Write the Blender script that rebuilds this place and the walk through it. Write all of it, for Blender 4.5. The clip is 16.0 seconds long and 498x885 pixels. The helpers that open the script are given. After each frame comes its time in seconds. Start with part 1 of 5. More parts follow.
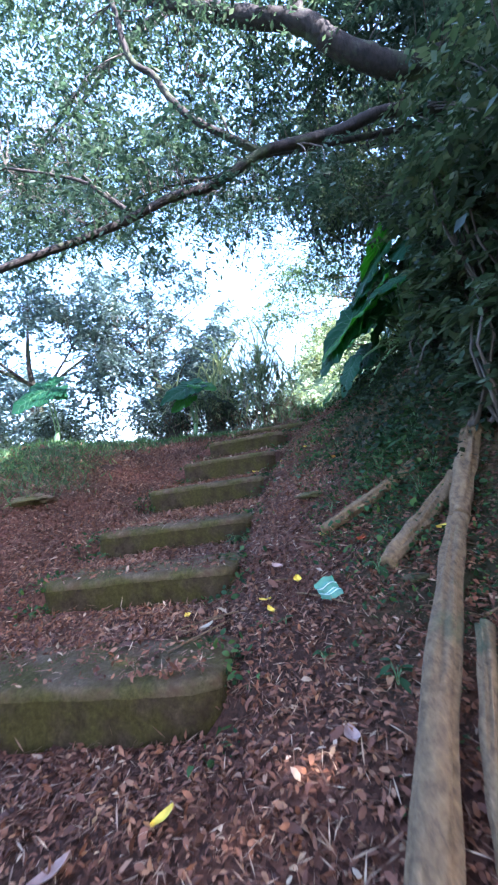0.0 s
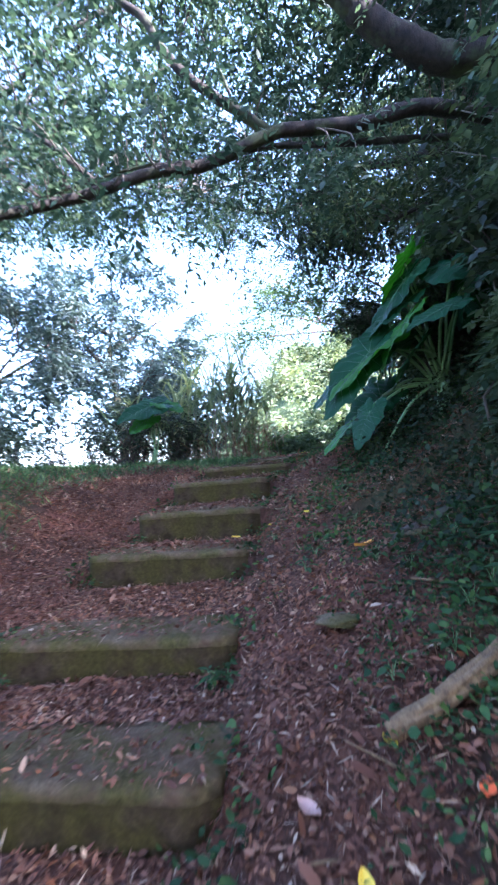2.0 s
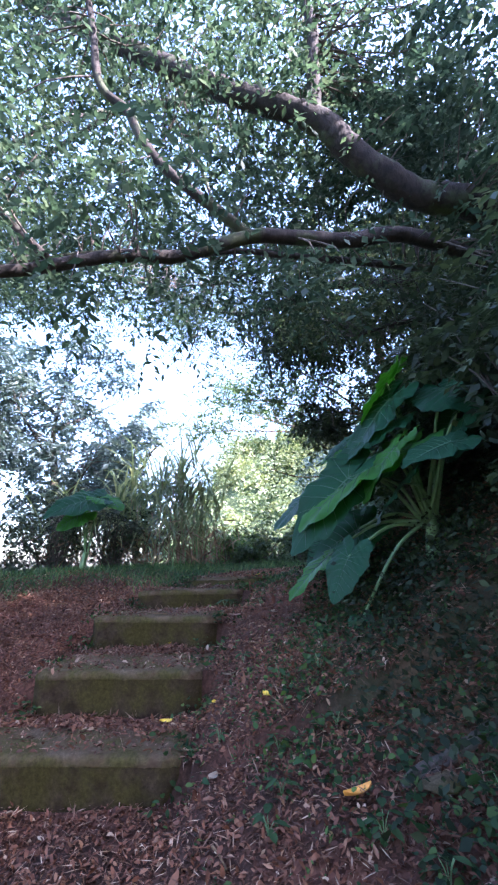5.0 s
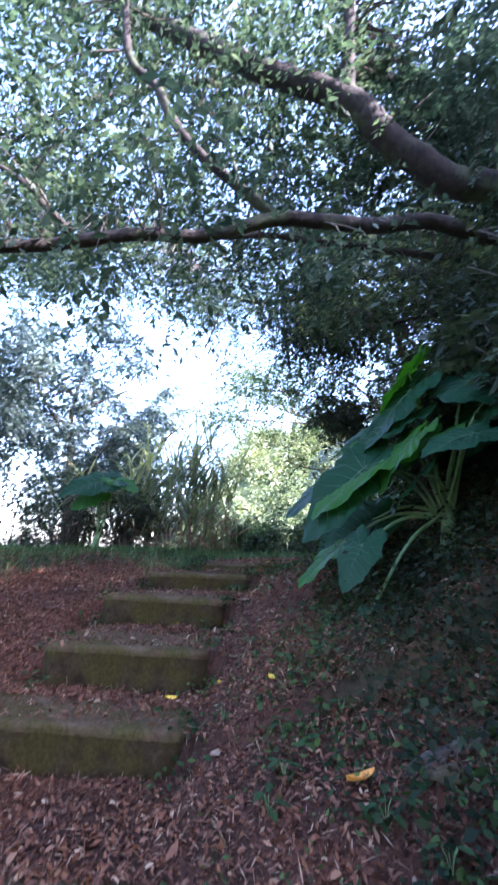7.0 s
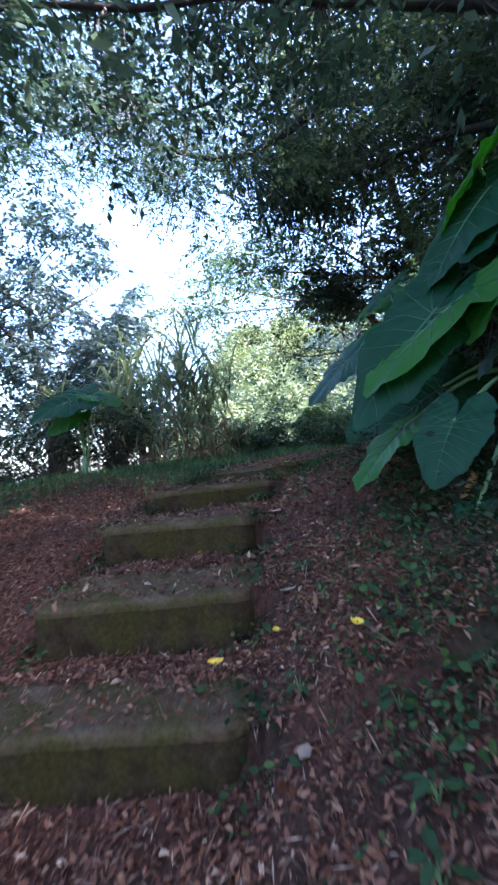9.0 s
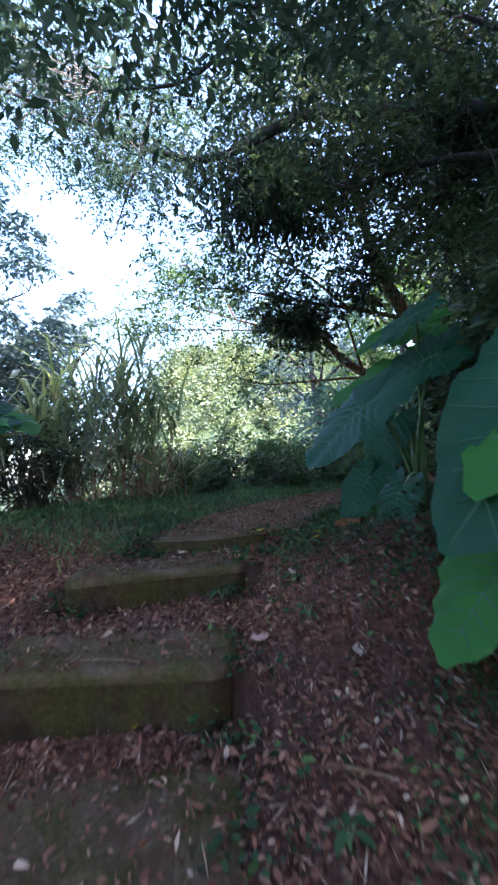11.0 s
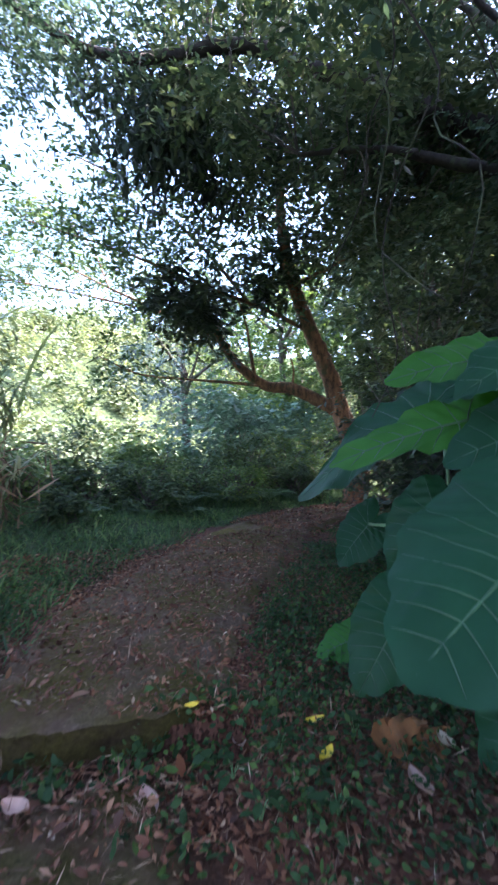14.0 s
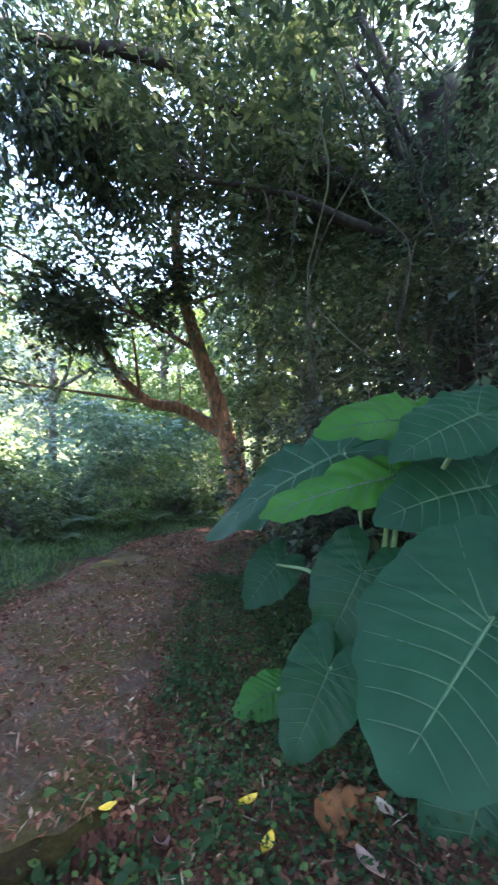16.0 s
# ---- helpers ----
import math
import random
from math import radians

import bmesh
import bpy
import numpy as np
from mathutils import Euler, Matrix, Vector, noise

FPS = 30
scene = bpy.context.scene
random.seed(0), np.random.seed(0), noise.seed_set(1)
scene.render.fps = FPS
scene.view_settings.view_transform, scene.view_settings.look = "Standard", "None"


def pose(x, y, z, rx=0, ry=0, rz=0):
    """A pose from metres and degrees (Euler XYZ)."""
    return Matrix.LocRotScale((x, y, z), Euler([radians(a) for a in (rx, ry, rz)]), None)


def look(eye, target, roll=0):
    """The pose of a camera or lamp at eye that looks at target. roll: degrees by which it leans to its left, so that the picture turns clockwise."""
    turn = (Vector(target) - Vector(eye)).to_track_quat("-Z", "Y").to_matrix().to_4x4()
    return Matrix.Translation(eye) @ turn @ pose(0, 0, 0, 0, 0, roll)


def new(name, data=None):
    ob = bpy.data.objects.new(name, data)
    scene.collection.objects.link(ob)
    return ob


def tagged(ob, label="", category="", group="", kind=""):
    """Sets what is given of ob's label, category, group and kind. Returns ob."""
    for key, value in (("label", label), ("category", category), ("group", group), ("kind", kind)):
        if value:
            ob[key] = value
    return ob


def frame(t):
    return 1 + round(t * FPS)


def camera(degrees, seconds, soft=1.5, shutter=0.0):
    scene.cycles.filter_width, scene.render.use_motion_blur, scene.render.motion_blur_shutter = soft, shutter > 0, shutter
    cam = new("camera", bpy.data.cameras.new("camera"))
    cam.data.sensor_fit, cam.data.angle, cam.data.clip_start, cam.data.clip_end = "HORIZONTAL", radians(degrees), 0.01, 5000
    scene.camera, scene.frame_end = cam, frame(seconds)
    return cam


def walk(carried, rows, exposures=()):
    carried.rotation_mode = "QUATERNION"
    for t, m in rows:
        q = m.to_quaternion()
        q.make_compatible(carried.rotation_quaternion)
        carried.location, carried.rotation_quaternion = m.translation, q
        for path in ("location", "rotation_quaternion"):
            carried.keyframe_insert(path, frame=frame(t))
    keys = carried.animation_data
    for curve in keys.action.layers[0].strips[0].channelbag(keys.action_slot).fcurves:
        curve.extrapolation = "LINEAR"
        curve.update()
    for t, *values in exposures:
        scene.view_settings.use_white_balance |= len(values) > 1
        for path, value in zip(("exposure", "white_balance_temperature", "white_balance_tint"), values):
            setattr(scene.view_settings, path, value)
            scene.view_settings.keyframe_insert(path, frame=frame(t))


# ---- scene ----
cam = camera(59.2, 16.0, soft=2.3, shutter=0.5)
PATH = [
    (0, (0.177, -0.05, 1.381), (0.125, 1.947, 1.485), -9.8),
    (0.5, (0.11, 0.2, 1.406), (0.067, 2.197, 1.519), -10.2),
    (1, (-0.075, 0.529, 1.655), (-0.067, 2.527, 1.749), -7.8),
    (1.5, (-0.086, 0.739, 1.731), (-0.021, 2.734, 1.854), -7.7),
    (2, (-0.03, 1.126, 1.808), (0.121, 3.115, 1.96), -5.7),
    (2.5, (-0.043, 1.488, 1.848), (0.328, 3.449, 1.979), -3.0),
    (3, (-0.112, 1.732, 2.04), (0.316, 3.68, 2.198), -1.3),
    (3.5, (-0.068, 1.793, 2.157), (0.329, 3.726, 2.48), -2.7),
    (4, (-0.009, 1.803, 2.232), (0.386, 3.704, 2.709), -2.6),
    (6.5, (0.02, 1.864, 2.204), (0.41, 3.749, 2.748), -1.8),
    (7, (0.011, 1.868, 2.178), (0.339, 3.779, 2.669), 0.8),
    (7.5, (0.002, 1.899, 2.061), (0.141, 3.868, 2.384), -1.2),
    (8, (-0.083, 2.165, 2.018), (0.041, 4.147, 2.255), -2.1),
    (8.5, (-0.12, 2.425, 2.165), (0.089, 4.413, 2.235), -4.5),
    (9, (-0.034, 2.917, 2.213), (0.342, 4.88, 2.264), -7.5),
    (9.5, (-0.015, 3.164, 2.372), (0.381, 5.123, 2.44), -7.8),
    (10, (-0.044, 3.4, 2.458), (0.571, 5.299, 2.584), -5.5),
    (10.2, (-0.037, 3.539, 2.435), (0.59, 5.436, 2.535), -5.2),
    (12.3, (0.137, 5.054, 2.888), (0.877, 6.905, 3.052), -2.4),
    (12.5, (0.123, 5.183, 2.878), (0.898, 7.019, 3.041), -2.4),
    (13, (0.064, 5.44, 2.916), (1.003, 7.198, 3.077), -2.1),
    (13.5, (0.183, 5.749, 2.885), (1.297, 7.407, 2.972), -0.2),
    (14, (0.276, 5.976, 3.097), (1.525, 7.538, 3.149), 1.3),
    (14.5, (0.205, 6.133, 3.176), (1.609, 7.556, 3.247), 1.3),
    (15, (0.167, 6.243, 3.217), (1.654, 7.579, 3.283), 1.1),
    (15.5, (0.172, 6.243, 3.247), (1.711, 7.515, 3.358), 1.5),
    (16, (0.165, 6.259, 3.253), (1.804, 7.397, 3.389), 3.2),
]
walk(cam, [(t, look(eye, target, roll)) for t, eye, target, roll in PATH],
     [(0, 3.63, 5050, 22), (2.5, 3.58, 5150, 28), (6.5, 3.4, 5400, 33), (8, 3.65, 5200, 28), (9, 3.1, 5200, 25), (9.5, 3.1, 5250, 25), (13, 3.0, 5500, 25), (14, 3.58, 5650, 27), (15, 4.02, 5750, 26), (15.5, 4.12, 5800, 26), (16, 4.22, 5850, 25)])

# ---- light ----
SUN_FROM = Vector((0.62, -0.50, 0.60)).normalized()
world = bpy.data.worlds.new("sky")
scene.world = world
world.use_nodes = True
wn = world.node_tree.nodes
sky = wn.new("ShaderNodeTexSky")
sky.sky_type = 'NISHITA'
sky.sun_disc = False
sky.sun_elevation = math.asin(SUN_FROM.z)
sky.sun_rotation = math.atan2(SUN_FROM.x, SUN_FROM.y)
sky.air_density, sky.dust_density, sky.ozone_density = 1.2, 2.5, 1.0
wn["Background"].inputs["Strength"].default_value = 0.15
world.node_tree.links.new(sky.outputs[0], wn["Background"].inputs["Color"])
sun = new("sun", bpy.data.lights.new("sun", 'SUN'))
sun.data.energy, sun.data.angle, sun.data.color = 4.2, radians(0.5), (1.0, 0.9, 0.74)
sun.matrix_world = look((0, 0, 60), Vector((0, 0, 60)) - SUN_FROM)


# ---- materials ----
def nodes_of(name):
    m = bpy.data.materials.new(name)
    m.use_nodes = True
    n, l = m.node_tree.nodes, m.node_tree.links
    return m, n, l, n["Principled BSDF"]


def ramp_node(n, stops):
    r = n.new("ShaderNodeValToRGB")
    while len(r.color_ramp.elements) < len(stops):
        r.color_ramp.elements.new(0.5)
    for e, (p, c) in zip(r.color_ramp.elements, stops):
        e.position, e.color = p, (*c, 1)
    return r


def noise_node(n, l, scale, detail=6, rough=0.6, coord=None):
    t = n.new("ShaderNodeTexNoise")
    t.inputs["Scale"].default_value, t.inputs["Detail"].default_value, t.inputs["Roughness"].default_value = scale, detail, rough
    if coord:
        l.new(coord, t.inputs["Vector"])
    return t


def mixed(n, l, fac, a, b, kind='MIX'):
    x = n.new("ShaderNodeMix")
    x.data_type, x.blend_type = 'RGBA', kind
    if isinstance(fac, float):
        x.inputs["Factor"].default_value = fac
    else:
        l.new(fac, x.inputs["Factor"])
    l.new(a, x.inputs["A"])
    l.new(b, x.inputs["B"])
    return x.outputs["Result"]


def relief(n, l, p, height, strength, distance):
    b = n.new("ShaderNodeBump")
    b.inputs["Strength"].default_value, b.inputs["Distance"].default_value = strength, distance
    l.new(height, b.inputs["Height"])
    l.new(b.outputs[0], p.inputs["Normal"])


def foliage(name, stops, rough=0.45, through_light=0.35, tone=(1.25, 1.25, 0.6), big_scale=0.9, gloss=0.35):
    """Leaves: a colour of its own for every leaf, some light shining through."""
    m, n, l, p = nodes_of(name)
    g = n.new("ShaderNodeNewGeometry")
    r = ramp_node(n, stops)
    l.new(g.outputs["Random Per Island"], r.inputs[0])
    co = n.new("ShaderNodeTexCoord")
    big = noise_node(n, l, big_scale, 3, 0.5, co.outputs["Object"])
    shade = ramp_node(n, [(0.3, (0.6, 0.66, 0.72)), (0.7, (1.2, 1.16, 1.0))])
    l.new(big.outputs[0], shade.inputs[0])
    col = mixed(n, l, 1.0, r.outputs[0], shade.outputs[0], 'MULTIPLY')
    l.new(col, p.inputs["Base Color"])
    p.inputs["Roughness"].default_value = rough
    p.inputs["Specular IOR Level"].default_value = gloss
    tint = n.new("ShaderNodeRGB")
    tint.outputs[0].default_value = (*tone, 1)
    tr = n.new("ShaderNodeBsdfTranslucent")
    l.new(mixed(n, l, 1.0, col, tint.outputs[0], 'MULTIPLY'), tr.inputs["Color"])
    mx = n.new("ShaderNodeMixShader")
    mx.inputs[0].default_value = through_light
    l.new(p.outputs[0], mx.inputs[1])
    l.new(tr.outputs[0], mx.inputs[2])
    l.new(mx.outputs[0], n["Material Output"].inputs["Surface"])
    return m


def bark(name, dark, light, scale=9, moss=0.0, stretch=(1, 1, 0.35)):
    m, n, l, p = nodes_of(name)
    co = n.new("ShaderNodeTexCoord")
    mp = n.new("ShaderNodeMapping")
    mp.inputs["Scale"].default_value = stretch
    l.new(co.outputs["Object"], mp.inputs[0])
    a = noise_node(n, l, scale, 8, 0.7, mp.outputs[0])
    r = ramp_node(n, [(0.32, dark), (0.68, light)])
    l.new(a.outputs[0], r.inputs[0])
    col = r.outputs[0]
    if moss:
        b = noise_node(n, l, 2.2, 5, 0.65, co.outputs["Object"])
        mask = ramp_node(n, [(0.62 - moss * 0.3, (0, 0, 0)), (0.72 - moss * 0.2, (1, 1, 1))])
        l.new(b.outputs[0], mask.inputs[0])
        g = n.new("ShaderNodeRGB")
        g.outputs[0].default_value = (0.06, 0.075, 0.03, 1)
        col = mixed(n, l, mask.outputs[0], col, g.outputs[0])
    l.new(col, p.inputs["Base Color"])
    p.inputs["Roughness"].default_value = 0.9
    relief(n, l, p, a.outputs[0], 0.8, 0.02)
    return m


def soil_material():
    m, n, l, p = nodes_of("soil_and_litter")
    co = n.new("ShaderNodeTexCoord")
    a = noise_node(n, l, 48, 8, 0.8, co.outputs["Object"])
    b = noise_node(n, l, 1.3, 4, 0.6, co.outputs["Object"])
    earth = ramp_node(n, [(0.25, (0.022, 0.012, 0.009)), (0.5, (0.07, 0.036, 0.024)), (0.75, (0.15, 0.08, 0.054))])
    l.new(a.outputs[0], earth.inputs[0])
    duff = ramp_node(n, [(0.3, (0.07, 0.028, 0.017)), (0.7, (0.21, 0.09, 0.056))])
    v = n.new("ShaderNodeTexVoronoi")
    v.inputs["Scale"].default_value = 62
    l.new(co.outputs["Object"], v.inputs["Vector"])
    l.new(v.outputs["Color"], duff.inputs[0])
    mask = ramp_node(n, [(0.4, (0, 0, 0)), (0.6, (1, 1, 1))])
    l.new(b.outputs[0], mask.inputs[0])
    col = mixed(n, l, mask.outputs[0], earth.outputs[0], duff.outputs[0])
    # green undergrowth where the sheet's weight says so
    at = n.new("ShaderNodeAttribute")
    at.attribute_name = "green"
    c = noise_node(n, l, 7, 6, 0.7, co.outputs["Object"])
    turf = ramp_node(n, [(0.3, (0.02, 0.032, 0.014)), (0.7, (0.07, 0.095, 0.035))])
    l.new(c.outputs[0], turf.inputs[0])
    col = mixed(n, l, at.outputs["Fac"], col, turf.outputs[0])
    l.new(col, p.inputs["Base Color"])
    p.inputs["Roughness"].default_value = 0.95
    p.inputs["Specular IOR Level"].default_value = 0.2
    relief(n, l, p, a.outputs[0], 0.9, 0.03)
    return m


def mossy_stone(name, grey, dirt, green, patch=1.7):
    m, n, l, p = nodes_of(name)
    co = n.new("ShaderNodeTexCoord")
    a = noise_node(n, l, 42, 10, 0.85, co.outputs["Object"])
    b = noise_node(n, l, 6.5, 6, 0.65, co.outputs["Object"])
    c = noise_node(n, l, patch, 5, 0.6, co.outputs["Object"])
    base = ramp_node(n, [(0.34, tuple(x * 0.4 for x in grey)), (0.52, grey), (0.68, tuple(x * 1.7 for x in grey))])
    l.new(a.outputs[0], base.inputs[0])
    d = n.new("ShaderNodeRGB")
    d.outputs[0].default_value = (*dirt, 1)
    m1 = ramp_node(n, [(0.42, (0, 0, 0)), (0.62, (1, 1, 1))])
    l.new(b.outputs[0], m1.inputs[0])
    col = mixed(n, l, m1.outputs[0], base.outputs[0], d.outputs[0])
    g = ramp_node(n, [(0.36, tuple(x * 0.4 for x in green)), (0.62, tuple(x * 1.15 for x in green))])
    l.new(a.outputs[0], g.inputs[0])
    m2 = ramp_node(n, [(0.40, (0, 0, 0)), (0.58, (0.9, 0.9, 0.9))])
    l.new(c.outputs[0], m2.inputs[0])
    col = mixed(n, l, m2.outputs[0], col, g.outputs[0])
    l.new(col, p.inputs["Base Color"])
    p.inputs["Roughness"].default_value = 1.0
    p.inputs["Specular IOR Level"].default_value = 0.12
    relief(n, l, p, a.outputs[0], 0.9, 0.02)
    return m


def plain(name, color, rough=0.6, grain=25, depth=0.3):
    m, n, l, p = nodes_of(name)
    co = n.new("ShaderNodeTexCoord")
    a = noise_node(n, l, grain, 5, 0.6, co.outputs["Object"])
    r = ramp_node(n, [(0.25, tuple(c * (1 - depth) for c in color)), (0.75, tuple(min(1, c * (1 + depth)) for c in color))])
    l.new(a.outputs[0], r.inputs[0])
    l.new(r.outputs[0], p.inputs["Base Color"])
    p.inputs["Roughness"].default_value = rough
    relief(n, l, p, a.outputs[0], 0.3, 0.004)
    return m


SOIL = soil_material()
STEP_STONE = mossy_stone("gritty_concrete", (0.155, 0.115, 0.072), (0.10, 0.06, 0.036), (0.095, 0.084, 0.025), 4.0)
# mossy, and darker than the tread to carry the riser's shade
RISER = mossy_stone("shaded_mossy_concrete", (0.07, 0.048, 0.029), (0.026, 0.015, 0.009), (0.078, 0.064, 0.017), 4.5)
PATH_STONE = mossy_stone("dirty_concrete", (0.175, 0.125, 0.088), (0.115, 0.07, 0.045), (0.125, 0.105, 0.03), 3.2)
ROCK = mossy_stone("field_stone", (0.2, 0.15, 0.1), (0.12, 0.08, 0.05), (0.10, 0.09, 0.03))
BARK_DARK = bark("dark_bark", (0.035, 0.027, 0.022), (0.13, 0.10, 0.08), 9, 0.5)
# near-black: the backlit look of the limbs is put into the colour
BARK_GREY = bark("backlit_bark", (0.008, 0.006, 0.005), (0.042, 0.03, 0.024), 16, 0.3)
# the bright orange end of the ramp paints sun on the trunk
BARK_RED = bark("sunlit_peeling_bark", (0.018, 0.011, 0.009), (0.36, 0.18, 0.085), 13, 0.25, (1, 1, 0.22))
LOG_BARK = bark("weathered_log_wood", (0.085, 0.05, 0.024), (0.26, 0.165, 0.078), 44, 0.2, (1.0, 0.5, 0.6))
TWIG = bark("twig_bark", (0.05, 0.04, 0.035), (0.14, 0.115, 0.09), 20)
LEAF_CANOPY = foliage("canopy_leaf", [(0, (0.03, 0.058, 0.04)), (0.6, (0.06, 0.105, 0.068)), (1, (0.115, 0.16, 0.115))], 0.5, 0.45, (1.15, 1.1, 0.85))
LEAF_DARK = foliage("glossy_dark_leaf", [(0, (0.03, 0.043, 0.033)), (0.7, (0.055, 0.08, 0.056)), (1, (0.10, 0.13, 0.08))], 0.42, 0.32)
LEAF_BANK = foliage("creeper_leaf", [(0, (0.035, 0.062, 0.034)), (0.6, (0.07, 0.11, 0.056)), (1, (0.14, 0.17, 0.10))], 0.42, 0.42, (1.2, 1.1, 0.75))
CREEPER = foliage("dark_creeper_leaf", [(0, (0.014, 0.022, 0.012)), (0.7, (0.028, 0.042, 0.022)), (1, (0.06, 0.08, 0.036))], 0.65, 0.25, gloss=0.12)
# leaves shifted to pale blue, with air haze put into the colour
LEAF_HAZE = foliage("hazed_tree_leaf", [(0, (0.075, 0.11, 0.125)), (1, (0.19, 0.245, 0.25))], 0.6, 0.35, (1.1, 1.2, 0.9))
LEAF_FORK = foliage("forked_tree_leaf", [(0, (0.04, 0.075, 0.04)), (0.6, (0.085, 0.135, 0.075)), (1, (0.16, 0.21, 0.12))], 0.5, 0.45)
IVY = foliage("ivy_leaf", [(0, (0.02, 0.045, 0.02)), (0.6, (0.045, 0.095, 0.035)), (1, (0.09, 0.14, 0.04))], 0.6, 0.3, gloss=0.12)
LEAF_BRIGHT = foliage("light_green_leaf", [(0, (0.07, 0.13, 0.05)), (0.6, (0.13, 0.21, 0.075)), (1, (0.24, 0.30, 0.11))], 0.5, 0.4)
LEAF_BLUE = foliage("blue_green_leaf", [(0, (0.07, 0.13, 0.09)), (0.6, (0.13, 0.21, 0.15)), (1, (0.22, 0.31, 0.23))], 0.5, 0.35, (1.1, 1.2, 0.9))
# paled for distance haze; broad noise paints shadow patches between crowns
LEAF_HILL = foliage("hazed_hill_leaf", [(0, (0.11, 0.15, 0.09)), (0.5, (0.175, 0.215, 0.125)), (1, (0.26, 0.28, 0.17))], 0.7, 0.3, big_scale=0.16)
HERB = foliage("ground_herb_leaf", [(0, (0.022, 0.048, 0.021)), (0.7, (0.046, 0.09, 0.034)), (1, (0.11, 0.17, 0.05))], 0.6, 0.3, gloss=0.15)
GRASS = foliage("grass_blade", [(0, (0.045, 0.10, 0.045)), (0.7, (0.09, 0.17, 0.07)), (1, (0.2, 0.26, 0.11))], 0.5, 0.35)
CANE_LEAF = foliage("cane_blade", [(0, (0.18, 0.23, 0.16)), (0.6, (0.34, 0.40, 0.29)), (1, (0.52, 0.50, 0.38))], 0.5, 0.45)
CANE_DRY = foliage("dry_cane_blade", [(0, (0.10, 0.06, 0.04)), (1, (0.34, 0.23, 0.15))], 0.8, 0.2, (1, 0.9, 0.7))
FERN = foliage("fern_leaflet", [(0, (0.05, 0.11, 0.05)), (1, (0.11, 0.2, 0.09))], 0.5, 0.35)
LITTER = foliage("fallen_leaf", [(0, (0.06, 0.022, 0.011)), (0.35, (0.145, 0.053, 0.027)), (0.78, (0.23, 0.096, 0.051)), (0.95, (0.32, 0.17, 0.10)), (1, (0.52, 0.38, 0.27))], 0.6, 0.1, (1, 0.8, 0.6))
STRAW = foliage("dry_straw", [(0, (0.12, 0.06, 0.04)), (0.6, (0.26, 0.15, 0.10)), (1, (0.5, 0.36, 0.26))], 0.7, 0.1, (1, 0.8, 0.6))
YELLOW = plain("yellow_leaf", (0.75, 0.52, 0.04), 0.5)
PINK_LEAF = plain("pale_brown_leaf", (0.36, 0.22, 0.17), 0.6)
PALE_LEAF = plain("bleached_leaf", (0.34, 0.27, 0.19), 0.7)
ORANGE = plain("orange_leaf", (0.75, 0.14, 0.04), 0.5)
TARO_VEIN = plain("pale_vein", (0.04, 0.105, 0.04), 0.55)
PETIOLE = plain("leaf_stalk", (0.14, 0.24, 0.09), 0.45)
DEAD_BROWN = plain("dead_brown_leaf", (0.15, 0.058, 0.014), 0.8, 18, 0.6)
PALE_STALK = plain("pale_dry_stalk", (0.32, 0.27, 0.18), 0.6)
SHEATH = plain("orange_brown_dead_sheath", (0.40, 0.20, 0.06), 0.7, 12, 0.6)
GOLD = plain("orange_yellow_leaf", (0.75, 0.33, 0.05), 0.5)
TEAL = plain("teal_printed_wrapper", (0.09, 0.24, 0.17), 0.4, 60, 0.25)
WHITE_BAR = plain("white_print", (0.7, 0.75, 0.72), 0.5)


def taro_material(name, color, through_light):
    m, n, l, p = nodes_of(name)
    co = n.new("ShaderNodeTexCoord")
    a = noise_node(n, l, 6, 5, 0.6, co.outputs["Object"])
    b = noise_node(n, l, 70, 3, 0.6, co.outputs["Object"])
    r = ramp_node(n, [(0.3, tuple(c * 0.8 for c in color)), (0.7, tuple(c * 1.2 for c in color))])
    l.new(a.outputs[0], r.inputs[0])
    l.new(r.outputs[0], p.inputs["Base Color"])
    p.inputs["Roughness"].default_value = 0.48
    p.inputs["Specular IOR Level"].default_value = 0.18
    relief(n, l, p, b.outputs[0], 0.3, 0.003)
    tr = n.new("ShaderNodeBsdfTranslucent")
    tr.inputs["Color"].default_value = (color[0] * 2.0, color[1] * 2.6, color[2] * 0.35, 1)
    mx = n.new("ShaderNodeMixShader")
    mx.inputs[0].default_value = through_light
    l.new(p.outputs[0], mx.inputs[1])
    l.new(tr.outputs[0], mx.inputs[2])
    l.new(mx.outputs[0], n["Material Output"].inputs["Surface"])
    return m


TARO = taro_material("elephant_ear_blade", (0.013, 0.056, 0.026), 0.28)
# brighter copy of TARO, backlight put into the colour of some leaves
TARO_LIGHT = taro_material("backlit_elephant_ear_blade", (0.036, 0.125, 0.022), 0.32)


# ---- mesh helpers ----
rng = np.random.default_rng(7)


def raw_mesh(name, verts, faces, mat, smooth=False):
    """A mesh from arrays: verts (n, 3), faces (m, 3) or (m, 4)."""
    verts, faces = np.asarray(verts, np.float32), np.asarray(faces, np.int32)
    me = bpy.data.meshes.new(name)
    k = faces.shape[1]
    me.vertices.add(len(verts))
    me.vertices.foreach_set("co", verts.ravel())
    me.loops.add(faces.size)
    me.loops.foreach_set("vertex_index", faces.ravel())
    me.polygons.add(len(faces))
    me.polygons.foreach_set("loop_start", np.arange(0, faces.size, k, dtype=np.int32))
    me.polygons.foreach_set("loop_total", np.full(len(faces), k, np.int32))
    if smooth:
        me.polygons.foreach_set("use_smooth", np.ones(len(faces), bool))
    me.materials.append(mat)
    me.update(calc_edges=True)
    me.validate()
    return me


def piece(name, me, parent=None, label=""):
    ob = new(name, me)
    if parent is not None:
        ob.parent = parent
    if label:
        ob["label"] = label
    return ob


